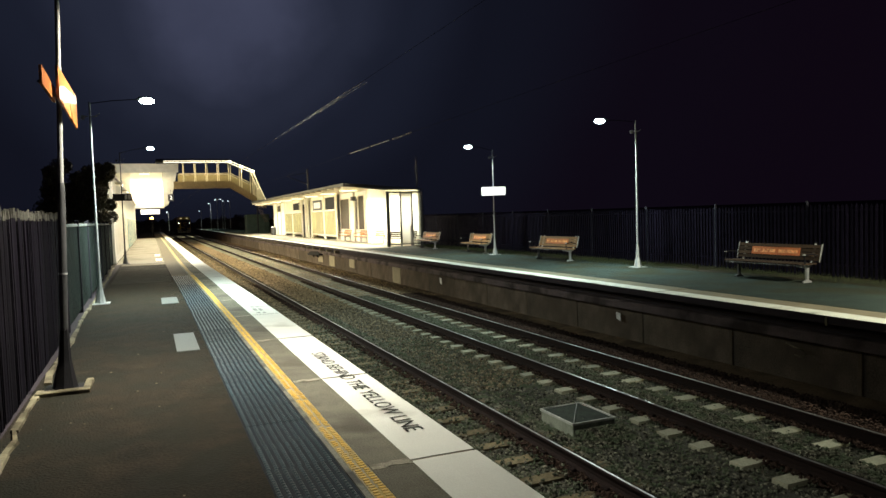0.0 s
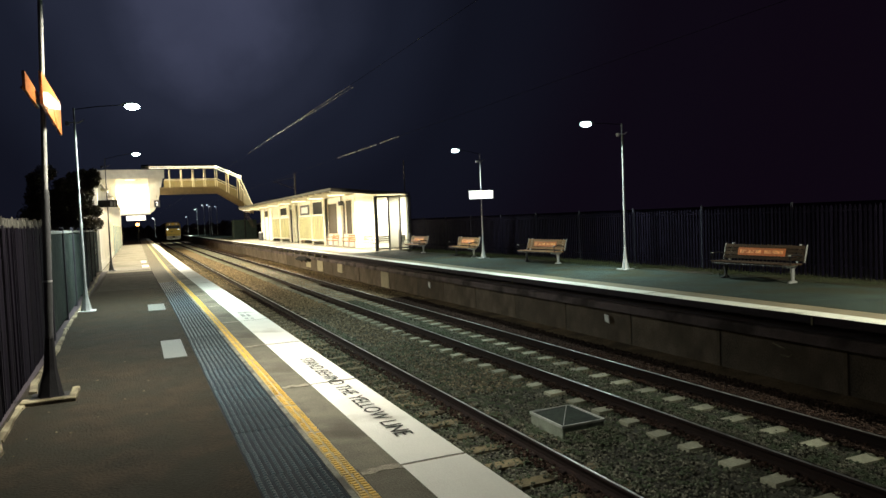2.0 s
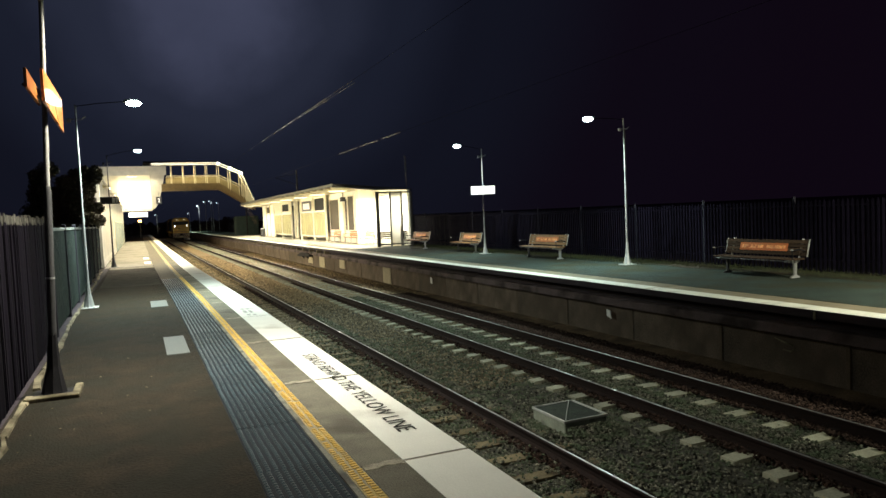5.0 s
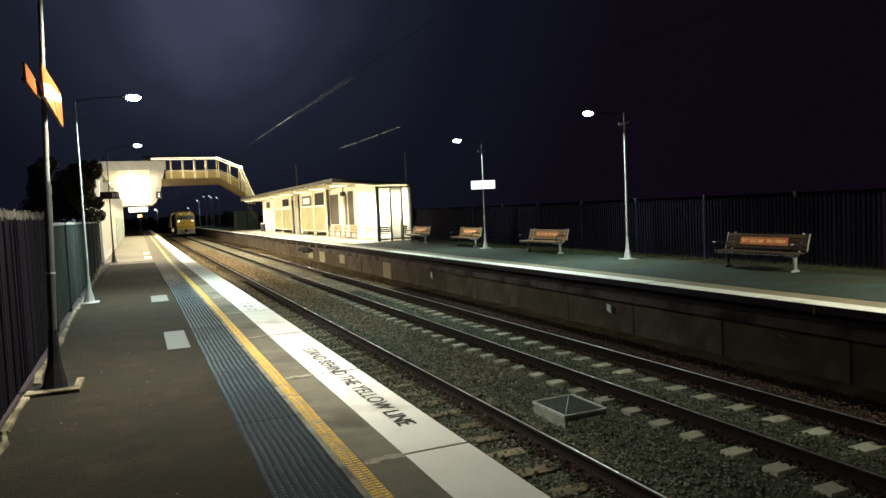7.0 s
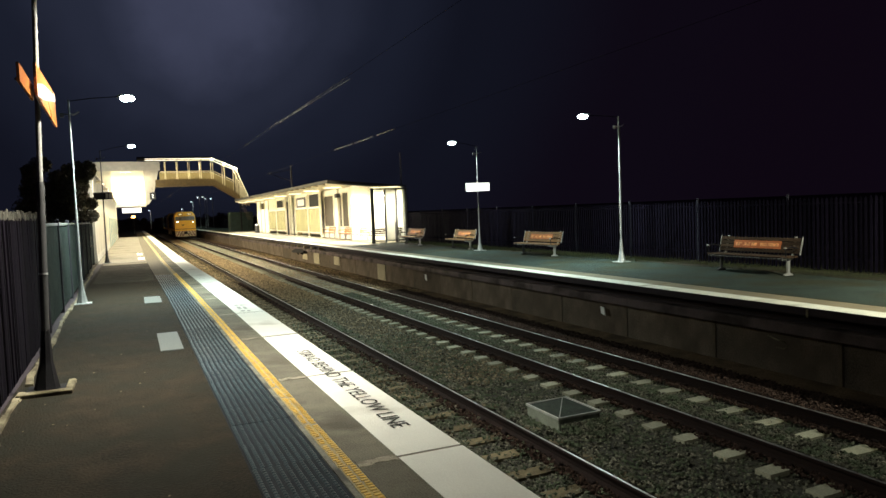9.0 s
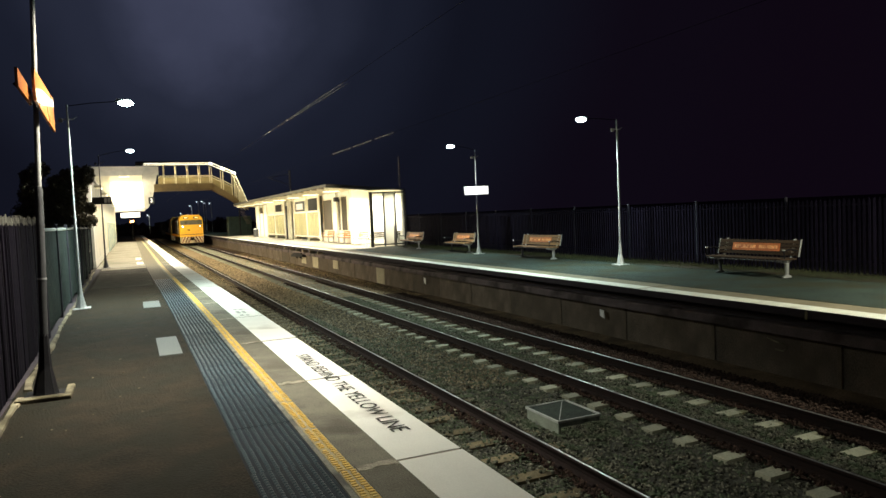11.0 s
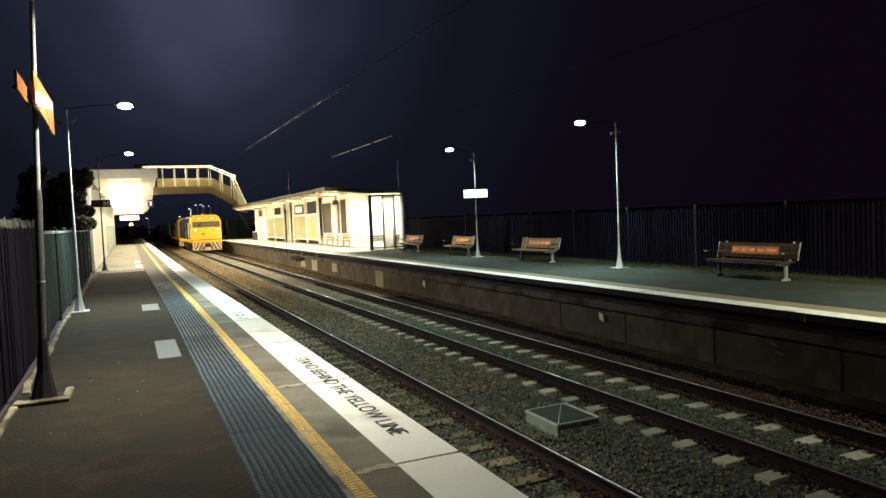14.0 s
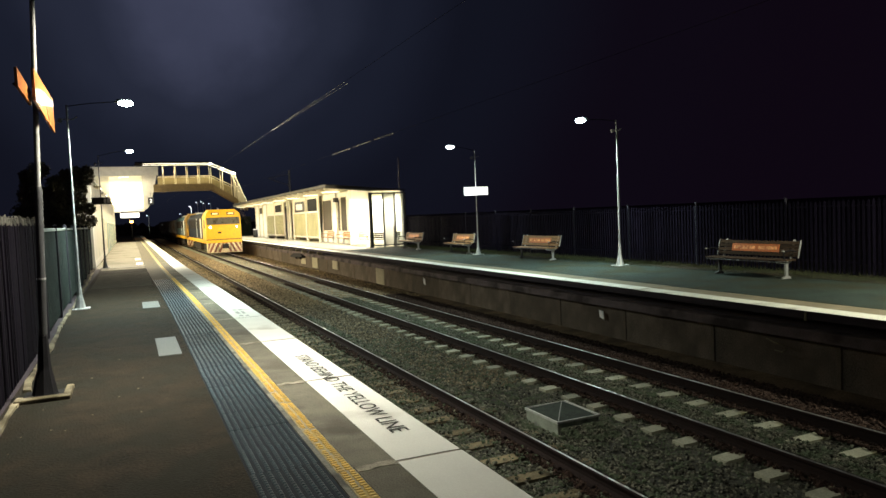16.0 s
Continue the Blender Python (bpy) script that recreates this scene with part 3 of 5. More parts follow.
for k in range(-12, 42):
    m = pose(drift(0.7 + 0.6 * k) + rng.uniform(-0.004, 0.004), 0.4 + 0.6 * k, rng.uniform(-0.002, 0.001), rng.uniform(-0.12, 0.12), rng.uniform(-0.12, 0.12), rng.uniform(-0.2, 0.2))
    piece("tactile_tile", tile_me, platform, m)
    if 3.0 < 0.4 + 0.6 * k < 12:
        piece("tile_studs", stud_me, platform, m)
    else:
        piece("tile_ribs", rib_me, platform, m)
part("plain_strip", bent_strip(0.690, 1.218, 25.6, 150, -0.012, 0.002), APRON_DULL, platform, "plain grey paved strip")
# painted words, and an older notice worn past reading
words = bpy.data.curves.new("platform_marking", "FONT")
words.body, words.size, words.extrude = "STAND BEHIND THE YELLOW LINE", 0.235, 0.0006
words.materials.append(MARK)
ob = new("platform_marking", words)
bpy.context.view_layer.update()
ob.matrix_world = pose(1.925, 9.42, 0.0090, 0, 0, -90) @ Matrix.Diagonal((3.86 / ob.dimensions.x, 1, 1, 1))
tagged(ob, "black safety words painted on the white platform edge", "marking", kind="structure")
old = Shape()
for j, (a, b) in enumerate(((0.0, 0.25), (0.32, 0.5), (0.56, 0.9), (0.97, 1.15))):
    old.box(1.86, 1.93, 15.05 - a, 15.05 - a + (b - a) * 0.9, 0.0045, 0.0075)
    old.box(1.97, 2.03, 15.0 - a, 15.0 - a + (b - a) * 0.8, 0.0045, 0.0075)
ob = part("worn_marking", old, FADED)
tagged(ob, "grey worn marking bars on the white platform edge", "marking", kind="structure")
# pale cover plates let into the asphalt
for x0, x1, y0, y1 in ((0.265, 0.575, 10.6, 12.3), (0.16, 0.52, 17.0, 18.4), (0.18, 0.48, 36.6, 38.6), (0.16, 0.44, 41.6, 44.0)):
    ob = part("cover_plate", Shape().box(x0, x1, y0, y1, 0.0, 0.009, 0.002), PLATE if y0 < 30 else WHITE_EDGE)
    tagged(ob, "pale grey cover plate let into the asphalt", "plate", "cover plates", kind="structure")

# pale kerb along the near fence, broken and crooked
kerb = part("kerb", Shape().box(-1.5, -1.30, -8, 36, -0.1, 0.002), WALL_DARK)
tagged(kerb, "crooked pale concrete kerb below the fence", "kerb", kind="structure")


def fence_x(y):
    return -1.10 - 0.012 * y


y, a = -8.0, fence_x(-8.0)
while y < 32:
    step = rng.uniform(0.35, 0.8)
    b = fence_x(y + step) + rng.uniform(-0.03, 0.03)
    if not 8.7 < y + step / 2 < 9.3:
        w, v = rng.uniform(0.016, 0.042), rng.uniform(0.016, 0.042)
        s = Shape().faces([(a - w, y, 0), (a + w, y, 0), (b + v, y + step, 0), (b - v, y + step, 0), (a - w, y, 0.03), (a + w * 0.8, y, 0.025), (b + v * 0.8, y + step, 0.025), (b - v, y + step, 0.03)],
                          [(3, 2, 1, 0), (4, 5, 6, 7), (0, 1, 5, 4), (1, 2, 6, 5), (2, 3, 7, 6), (3, 0, 4, 7)])
        part("kerb_stone", s, KERB, kerb)
    y, a = y + step, b

part("concrete_apron", Shape().box(-1.5, 0.53, 34.6, 91.5, 0.0, 0.004), APRON, platform, "pale worn concrete apron")
# repairs in the asphalt
for x0, x1, y0, y1, mt in ((-1.2, 0.55, 23.5, 30.5, ASPHALT_DARK), (-1.25, 0.53, 33.2, 34.4, MORTAR_DULL)):
    part("asphalt_patch", Shape().box(x0, x1, y0, y1, 0.0, 0.004, 0.002), mt, platform, "patched strip of asphalt")

WALL_POST = mat("sooty_concrete_post", (0.095, 0.072, 0.052), 0.9, scale=4, vary=0.5, bump=0.4, spec=0.2)
# far platform: edge line, tan strip, old asphalt, coping overhanging painted shade, panelled wall
FAR_X = 10.0
far = part("platform_far", Shape().box(10.42, 15.6, Y0, 230, -1.6, -0.16), WALL_CONC)
tagged(far, "concrete body of the far platform", "platform", kind="structure")
part("platform_surface", Shape().box(10.95, 15.6, Y0, 230, -0.16, 0.0), ASPHALT_OLD, far, "old grey-green asphalt")
edge_me = Shape().box(FAR_X, 10.95, 0.008, 2.992, -0.13, 0.0, 0.008).mesh("coping_slab", TAN)
line_me = Shape().box(FAR_X - 0.008, 10.42, 0.012, 2.988, 0.0, 0.004).mesh("white_edge_paint", WHITE_EDGE)
for k in range(-4, 70):
    dz = rng.uniform(-0.004, 0.004)
    piece("coping_slab", edge_me, far, pose(0, 3.05 * k, dz) @ Matrix.Diagonal((1, 3.05 / 3.0, 1, 1)))
    piece("white_edge_paint", line_me, far, pose(0, 3.05 * k, dz) @ Matrix.Diagonal((1, 3.05 / 3.0, 1, 1)))
# thin dark sheet laid over the tan coping front
part("coping_face", Shape().box(9.988, 9.999, Y0, 212, -0.13, -0.006), WALL_DARK, far, "dark sheet over the coping face")
# a dark bar stands for the shade in the gap under the coping
part("shade_bar", Shape().box(10.36, 10.44, Y0, 230, -0.34, -0.13), WALL_DARK, far, "dark bar painting the shade under the coping")
joist_me = Shape().box(10.05, 10.36, -0.09, 0.09, -0.30, -0.132, 0.01).mesh("joist_end", TAN)
for k in range(22):
    piece("joist_end", joist_me, far, pose(0, 41.0 + 2.01 * k, 0))
# the shelter's pool of light, laid down as a pale strip
part("lit_strip", Shape().box(10.96, 12.75, 38.0, 92, 0.0, 0.005), LIT_FLOOR, far, "strip painted pale where the shelter lights the platform")
soil_rng = random.Random(7)
inner = [(14.15 + soil_rng.uniform(-0.14, 0.1), 3 + 0.5 * j) for j in range(71)]
part("soil_strip", Shape().prism([(15.6, 3.0)] + inner + [(15.6, 38.0)], "z", 0.0, 0.006), EARTH, far, "dark soil along the fence")
part("cable_duct", Shape().box(10.14, 10.36, Y0, 230, -0.52, -0.34, 0.02), DUCT_STEEL, far, "dark steel cable duct")
panel_me = Shape().box(10.30, 10.42, 0.0, 2.665, -1.40, -0.5, 0.01).mesh("wall_panel", WALL_CONC)
post_me = Shape().box(10.285, 10.42, -0.045, 0.045, -1.40, -0.5, 0.01).mesh("wall_post", WALL_POST)
for k in range(-6, 55):
    y = 15.72 + 2.68 * k
    piece("wall_panel", panel_me, far, pose(rng.uniform(-0.015, 0.015), y, rng.uniform(-0.02, 0.0)))
    piece("wall_post", post_me, far, pose(0, y - 0.03, 0))
for y0, y1, z0 in ((29.75, 30.85, -1.27), (37.4, 38.5, -1.02), (41.9, 43.3, -1.2), (45.1, 46.4, -1.1)):
    part("wall_patch", Shape().box(10.26, 10.31, y0, y1, z0, -0.55, 0.01), WALL_PALE, far, "pale repaired patch")
# foot of the wall, loose soil
part("wall_foot", Shape().prism([(9.6, -1.38), (9.75, -1.325), (10.3, -1.275), (10.3, -1.38)], "y", Y0, 230), DIRT, far, "soil along the wall's foot")
for y, z0, z1, w in ((13.73, -0.80, -0.66, 0.09), (24.81, -0.82, -0.64, 0.09)):
    part("enamel_plate", Shape().prism([(y - w, z0 - 0.05), (y + w * 0.8, z0), (y + w, z1 + 0.02), (y - w * 0.7, z1)], "x", 10.18, 10.2), SIGN_WHITE, far, "small crooked white enamel plate")
for y in (17.9, 8.0):
    part("drip_mark", Shape().box(9.975, 9.986, y - 0.02, y + 0.02, -0.16, -0.02), KERB, far, "pale drip on the coping")
# hook of old cable hanging from the duct
ob = part("cable_end", Shape().tube([(10.12, 8.9, -0.60), (10.1, 8.72, -0.64), (10.08, 8.52, -0.66), (10.08, 8.46, -0.72), (10.08, 8.54, -0.78), (10.08, 8.7, -0.77)], 0.014, 8), KERB, far, "pale end of a cable")

# sleepers, last among the pieces of the track
def sleeper_mesh(name, material):
    return Shape().prism([(-1.24, -0.2), (1.24, -0.2), (1.22, 0.0), (0.95, 0.005), (0.5, -0.02), (-0.5, -0.02), (-0.95, 0.005), (-1.22, 0.0)], "y", -0.11, 0.11).mesh(name, material)


track_1 = part("track_near", Shape().box(2.6, 5.0, Y0, Y1, -1.39, -1.36), BALLAST_BED)
tagged(track_1, "rust-stained sleepers of the near track", "track", kind="structure")
track_2 = part("track_far", Shape().box(6.3, 8.9, Y0, Y1, -1.395, -1.365), BALLAST_BED)
tagged(track_2, "pale concrete sleepers of the far track", "track", kind="structure")
rusty_me, pale_me = sleeper_mesh("sleeper", SLEEPER_RUSTY), sleeper_mesh("sleeper", SLEEPER)
clip_me = Shape().box(-0.13, -0.075, -0.06, 0.06, 0.0, 0.04, 0.01).box(0.075, 0.13, -0.06, 0.06, 0.0, 0.04, 0.01).mesh("rail_clip", RAIL_RUST)
for k in range(-28, 160):
    for track, x, me, shift in ((track_1, 3.81, rusty_me, 0.02), (track_2, 7.565, pale_me, 0.0)):
        y = 4.98 + 0.66 * k + shift
        piece("sleeper", me, track, pose(x + rng.uniform(-0.03, 0.03), y + rng.uniform(-0.02, 0.02), RAIL_Z - 0.158 + rng.uniform(-0.008, 0.0), 0, 0, rng.uniform(-1.5, 1.5)))
        if 0 < y < 30:
            for rx in (-0.7625, 0.7625):
                piece("rail_clip", clip_me, track, pose(x + rx, y, RAIL_Z - 0.155))

# ---- street lamps ----
GALV_DULL = mat("dull_galvanised_steel", (0.27, 0.265, 0.25), 0.6, 0.1, scale=6, vary=0.4, bump=0.15)

def street_lamp(m, height, arm_to, pole_mat, heavy, label, group, thick=1.0):
    """A tapered pole on a flared foot, a thin arm along x that rises to a flat LED head."""
    top = thing("street_lamp", m, label, "lamp", group)
    dx, dz = arm_to
    part("pole", Shape().tube([(0, 0, 0.3), (0, 0, height * 0.45), (0, 0, height * 0.46), (0, 0, height - 0.1), (0, 0, height)], [w * thick for w in (0.07, 0.06, 0.048, 0.04, 0.045)], 14), pole_mat, top, smooth=True)
    if heavy:
        part("sleeve", Shape().tube([(0, 0, 0.3), (0, 0, 2.28), (0, 0, 2.33)], [0.043, 0.041, 0.031], 14), POLE_DARK, top, "thicker dark lower sleeve", True)
        part("ring", Shape().tube([(0, 0, 1.30), (0, 0, 1.32)], 0.047, 14), GALV, top, "pale band round the sleeve")
    foot = Shape().tube([(0, 0, 0.0), (0, 0, 0.05), (0, 0, 0.32), (0, 0, 0.7)], [0.125, 0.115, 0.06, 0.034] if not heavy else [0.14, 0.125, 0.07, 0.043], 8)
    foot.box(-0.2, 0.2, -0.2, 0.2, 0, 0.02, 0.004)
    part("foot", foot, FOOT_DARK if heavy else pole_mat, top)
    part("arm", Shape().tube([(0, 0, height - 0.03), (dx * 0.4, 0, height + dz * 0.5), (dx * 0.85, 0, height + dz)], 0.010, 8), FOOT_DARK, top)
    s = 1 if dx > 0 else -1
    head = part("lamp_head", Shape().prism([(dx - 0.22 * s, -0.01), (dx - 0.16 * s, 0.05), (dx + 0.10 * s, 0.056), (dx + 0.13 * s, 0.03), (dx - 0.10 * s, 0.02), (dx - 0.15 * s, -0.02)], "y", -0.07, 0.07), POLE_DARK, top, "flat grey lamp housing")
    head.matrix_local = pose(0, 0, height + dz)
    bulb = Shape()
    levels = [(math.sin(math.pi * k / 8), -math.cos(math.pi * k / 8)) for k in range(1, 8)]
    v = [(dx + 0.02 * s + 0.17 * c * math.cos(w), 0.13 * c * math.sin(w), -0.035 + 0.075 * z) for c, z in levels for w in [2 * math.pi * k / 16 for k in range(16)]]
    v += [(dx + 0.02 * s, 0, -0.11), (dx + 0.02 * s, 0, 0.04)]
    f = [(a * 16 + k, a * 16 + (k + 1) % 16, (a + 1) * 16 + (k + 1) % 16, (a + 1) * 16 + k) for a in range(6) for k in range(16)]
    f += [(112, (k + 1) % 16, k) for k in range(16)] + [(113, 96 + k, 96 + (k + 1) % 16) for k in range(16)]
    lens = part("lens", bulb.faces(v, f), LENS, head, "glowing cool-white LED lens", True)
    bracket = Shape().tube([(-0.16, 0, height * 0.93), (0.1, 0, height * 0.93), (0.2, 0, height * 0.945)], 0.014, 6).box(-0.19, -0.11, -0.03, 0.03, height * 0.915, height * 0.935)
    part("bracket", bracket, pole_mat, top)
    return top


street_lamp(pose(-0.975, 8.92, 0, 0, 1.9, 0), 4.86, (1.42, 0.12), GALV_DULL, True, "dull steel street lamp with a heavy flared foot", "platform lamps", 0.62)
street_lamp(pose(-1.15, 18.1, 0), 4.66, (1.21, 0.1), GALV, False, "galvanised street lamp with a lit LED head", "platform lamps", 0.52)
street_lamp(pose(-1.12, 35.3, 0), 5.1, (1.29, 0.22), POLE_DARK, False, "slim dark street lamp carrying a black sign board", "platform lamps", 0.52)
street_lamp(pose(13.74, 17.5, 0), 4.46, (-1.28, 0.0), GALV, False, "galvanised street lamp on the far platform", "platform lamps", 0.44)
street_lamp(pose(13.62, 26.9, 0), 4.48, (-1.12, 0.15), GALV, False, "galvanised street lamp carrying a white name board", "platform lamps", 0.42)
# concrete pad round the heavy foot
pad = part("lamp_pad", Shape().box(-1.24, -0.70, 8.58, 8.70, 0, 0.05, 0.01).box(-0.78, -0.70, 8.70, 9.2, 0, 0.045, 0.01), KERB)
tagged(pad, "pale concrete edging around a lamp foot", "edging", kind="structure")
# the same lamps stand behind the viewer
street_lamp(pose(-1.0, -1.5, 0), 4.9, (1.2, 0.1), GALV, False, "older street lamp with a warm white head", "platform lamps")
street_lamp(pose(13.8, 4.4, 0), 4.5, (-1.2, 0.1), GALV, False, "older street lamp with a warm white head", "platform lamps")

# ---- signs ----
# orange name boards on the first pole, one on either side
sign = thing("name_sign", pose(-0.80, 8.92, 3.3), "orange enamel name boards with painted lamp glare on a pole", "sign")
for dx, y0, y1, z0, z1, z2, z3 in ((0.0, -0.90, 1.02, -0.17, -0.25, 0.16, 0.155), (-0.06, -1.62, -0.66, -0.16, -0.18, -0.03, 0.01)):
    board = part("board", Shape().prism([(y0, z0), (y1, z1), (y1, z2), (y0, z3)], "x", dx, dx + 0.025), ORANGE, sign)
    # the pale strip paints the lamp's glare onto the board
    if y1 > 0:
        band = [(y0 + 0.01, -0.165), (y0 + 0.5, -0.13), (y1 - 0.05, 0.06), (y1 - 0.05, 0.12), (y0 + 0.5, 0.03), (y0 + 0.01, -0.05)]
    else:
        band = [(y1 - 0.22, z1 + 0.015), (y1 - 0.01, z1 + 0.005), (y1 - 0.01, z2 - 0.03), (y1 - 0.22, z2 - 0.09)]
    part("glare_band", Shape().prism(band, "x", dx + 0.025, dx + 0.029), SIGN_WHITE, board, "lamp glare painted as a pale band")
part("bracket", Shape().tube([(-0.09, -1.4, -0.1), (-0.03, 0.9, 0.0)], 0.015, 8), POLE_DARK, sign)


def pale_bars(parent, x0, x1, y, z0, z1, count, material):
    for k in range(count):
        w = (x1 - x0) / count
        part("pale_bar", Shape().box(x0 + k * w + 0.12 * w, x0 + (k + 1) * w - 0.12 * w, y - 0.006, y, z0, z1), material, parent)


sign = thing("direction_sign", pose(-1.12, 35.2, 3.05), "black sign board with white symbols on a lamp pole", "sign")
part("board", Shape().box(-0.38, 0.42, -0.02, 0.02, -0.16, 0.16, 0.004), SIGN_BLACK, sign)
pale_bars(sign, 0.1, 0.38, -0.021, -0.1, 0.1, 2, SIGN_WHITE)
sign = thing("name_board", pose(13.56, 26.76, 2.72, 0, 0, -18), "backlit white station name board on a lamp pole", "sign")
part("frame", Shape().box(-0.52, 0.52, 0.0, 0.09, -0.18, 0.18, 0.006), GALV, sign)
part("face", Shape().box(-0.50, 0.50, -0.006, 0.0, -0.165, 0.165), SIGN_LIT, sign, "glowing white face")

# ---- fences ----
near_fence = thing("palisade_fence", pose(0, 0, 0), "dark palisade fence with pointed pales beside the platform", "fence", "station fences")
pale_me = Shape().prism([(-0.036, 0), (0.036, 0), (0.036, 1.92), (0.018, 2.0), (0.0, 2.04), (-0.018, 2.0), (-0.036, 1.92)], "x", -0.006, 0.006).mesh("pale", FENCE_NEAR)
tip_me = Shape().prism([(-0.037, 1.945), (0.037, 1.945), (0.037, 1.95), (0.018, 2.012), (0.0, 2.05), (-0.018, 2.012), (-0.037, 1.95)], "x", -0.008, 0.008).mesh("pale_tip", TIP)
y = -8.0
while y < 13.4:
    m = pose(fence_x(y) - 0.14, y, rng.uniform(-0.03, 0.015), rng.uniform(-0.8, 0.8), 0, rng.uniform(-12, 12))
    piece("pale", pale_me, near_fence, m)
    if y > 6:
        piece("pale_tip", tip_me, near_fence, m)
    y += 0.118
for z in (0.35, 1.65):
    part("cross_rail", Shape().box(-0.03, 0.0, -8.0, 13.4, -0.03, 0.03), FENCE_NEAR, near_fence).matrix_local = pose(fence_x(1) - 0.165 + 0.012, 0, z, 0, 0, 0.69)
for y in (-8.0, -5.2, -2.1, 1.0, 4.1, 7.2, 10.3, 13.4):
    part("fence_post", Shape().box(-0.04, 0.04, -0.04, 0.04, 0, 2.0, 0.008), FENCE_NEAR, near_fence).matrix_local = pose(fence_x(y) - 0.23, y, 0)

sheet_fence = thing("sheet_fence", pose(0, 0, 0), "dark green ribbed sheet fence with a pale top rail", "fence", "station fences")
wave = [(0.012 if j % 4 < 2 else -0.014, 0.075 * (j // 2 + (j % 2) * 0.8)) for j in range(80)]
wave += [(x - 0.006, y) for x, y in reversed(wave)]
rib_me = Shape().prism(wave, "z", 0.08, 1.82).mesh("sheet", FENCE_GREEN)
rail_me = Shape().box(-0.035, 0.025, 0, 3.0, 1.82, 1.88, 0.01).mesh("top_rail", FENCE_RAIL)
spost_me = Shape().box(-0.04, 0.04, -0.04, 0.04, 0, 1.95, 0.01).mesh("fence_post", FENCE_POST)
for k in range(8):
    y = 13.6 + 3.0 * k
    if y < 37:
        m = pose(fence_x(y) - 0.13, y, 0, 0, 0, 0.69)
        piece("sheet", rib_me, sheet_fence, m)
        piece("top_rail", rail_me, sheet_fence, m)
        piece("fence_post", spost_me, sheet_fence, m)

far_fence = thing("palisade_fence", pose(15.0, 0, 0), "tall dark palisade fence behind the far platform", "fence", "station fences")
fpost_me = Shape().box(-0.025, 0.025, -0.025, 0.025, 0, 1.86, 0.006).mesh("fence_post", FENCE_POST)
frail_me = Shape().box(-0.02, 0.02, 0, 3.05, 0, 0.04).mesh("cross_rail", FENCE)
fpale_me = Shape().prism([(-0.03, 0.05), (0.03, 0.05), (0.03, 1.71), (0.0, 1.77), (-0.03, 1.71)], "x", -0.006, 0.006).mesh("pale", FENCE)
for k in range(-2, 40):
    y = 12.54 + 3.05 * k
    piece("fence_post", fpost_me, far_fence, pose(0, y, 0))
    for z in (0.3, 1.6):
        piece("cross_rail", frail_me, far_fence, pose(0.04, y, z))
y = 4.0
while y < 39:
    piece("pale", fpale_me, far_fence, pose(-0.03, y, rng.uniform(-0.01, 0.01), 0, 0, rng.uniform(-8, 8)))
    y += 0.12
rest = Shape()
while y < 120:
    rest.box(-0.036, -0.024, y - 0.03, y + 0.03, 0.05, 1.76)
    y += 0.14
tagged(part("far_pales", rest, FENCE, far_fence), kind="stuff")


# ---- benches ----
def bench(m, label, wood):
    """A platform bench of slats on cast legs, facing -x, its back leaning, with an orange plate on the back."""
    top = thing("bench", m, label, "bench", "platform benches")
    for k in range(4):
        x = -0.36 + 0.115 * k
        part("seat_slat", Shape().box(x, x + 0.095, -1.17, 1.17, 0.42 + 0.01 * (k == 0), 0.455, 0.008), wood, top)
    for k in range(4):
        z = 0.50 + 0.092 * k
        ob = part("back_slat", Shape().box(0, 0.03, -1.19, 1.19, 0, 0.08, 0.006), wood, top)
        ob.matrix_local = pose(0.10 + 0.028 * k, 0, z, 0, 14, 0)
    ob = part("orange_plate", Shape().box(-0.012, 0, -0.66, 0.75, 0.10, 0.29, 0.004), PLATE_ORANGE, top, "orange enamel plate with worn pale bars")
    ob.matrix_local = pose(0.105, 0, 0.49, 0, 15, 0)
    for a, b in ((-0.60, -0.06), (0.04, 0.68)):
        part("pale_bar", Shape().box(-0.016, -0.012, a, b, 0.155, 0.235), SIGN_BAR, ob)
    for y in (-1.0, 1.0):
        leg = Shape().prism([(-0.34, 0.415), (-0.34, 0.375), (-0.08, 0.33), (-0.065, 0.07), (-0.17, 0.028), (-0.17, 0), (0.09, 0), (0.09, 0.028), (-0.005, 0.07), (0.005, 0.33), (0.10, 0.38), (0.10, 0.415)], "y", y - 0.024, y + 0.024)
        # the left leg's dark colour stands for the shade on it
        part("leg", leg, GALV if y < 0 else POLE_DARK, top, "cast metal pedestal leg")
        part("back_strap", Shape().prism([(0.08, 0.40), (0.13, 0.40), (0.275, 0.885), (0.235, 0.885)], "y", y - 0.02, y + 0.02), BENCH_STEEL, top, "cast metal back strap")
    part("seat_rail", Shape().box(-0.375, -0.35, -1.12, 1.12, 0.392, 0.412, 0.004), POLE_DARK, top, "steel rail below the seat's front")
    for y in (-1.2, 1.2):
        part("end_plate", Shape().prism([(0.10, 0.47), (0.125, 0.47), (0.235, 0.875), (0.20, 0.875)], "y", y - 0.008, y + 0.008), BENCH_STEEL, top, "bright metal end of the back")
        part("armrest", Shape().tube([(-0.30, y * 0.97, 0.44), (-0.32, y * 0.97, 0.64), (-0.10, y * 0.97, 0.66), (0.10, y * 0.97, 0.62)], 0.018, 8), FOOT_DARK, top)
        part("arm_knob", Shape().box(-0.345, -0.295, y * 0.97 - 0.03, y * 0.97 + 0.03, 0.64, 0.67, 0.008), BENCH_STEEL, top, "bright end of the armrest")
    return top


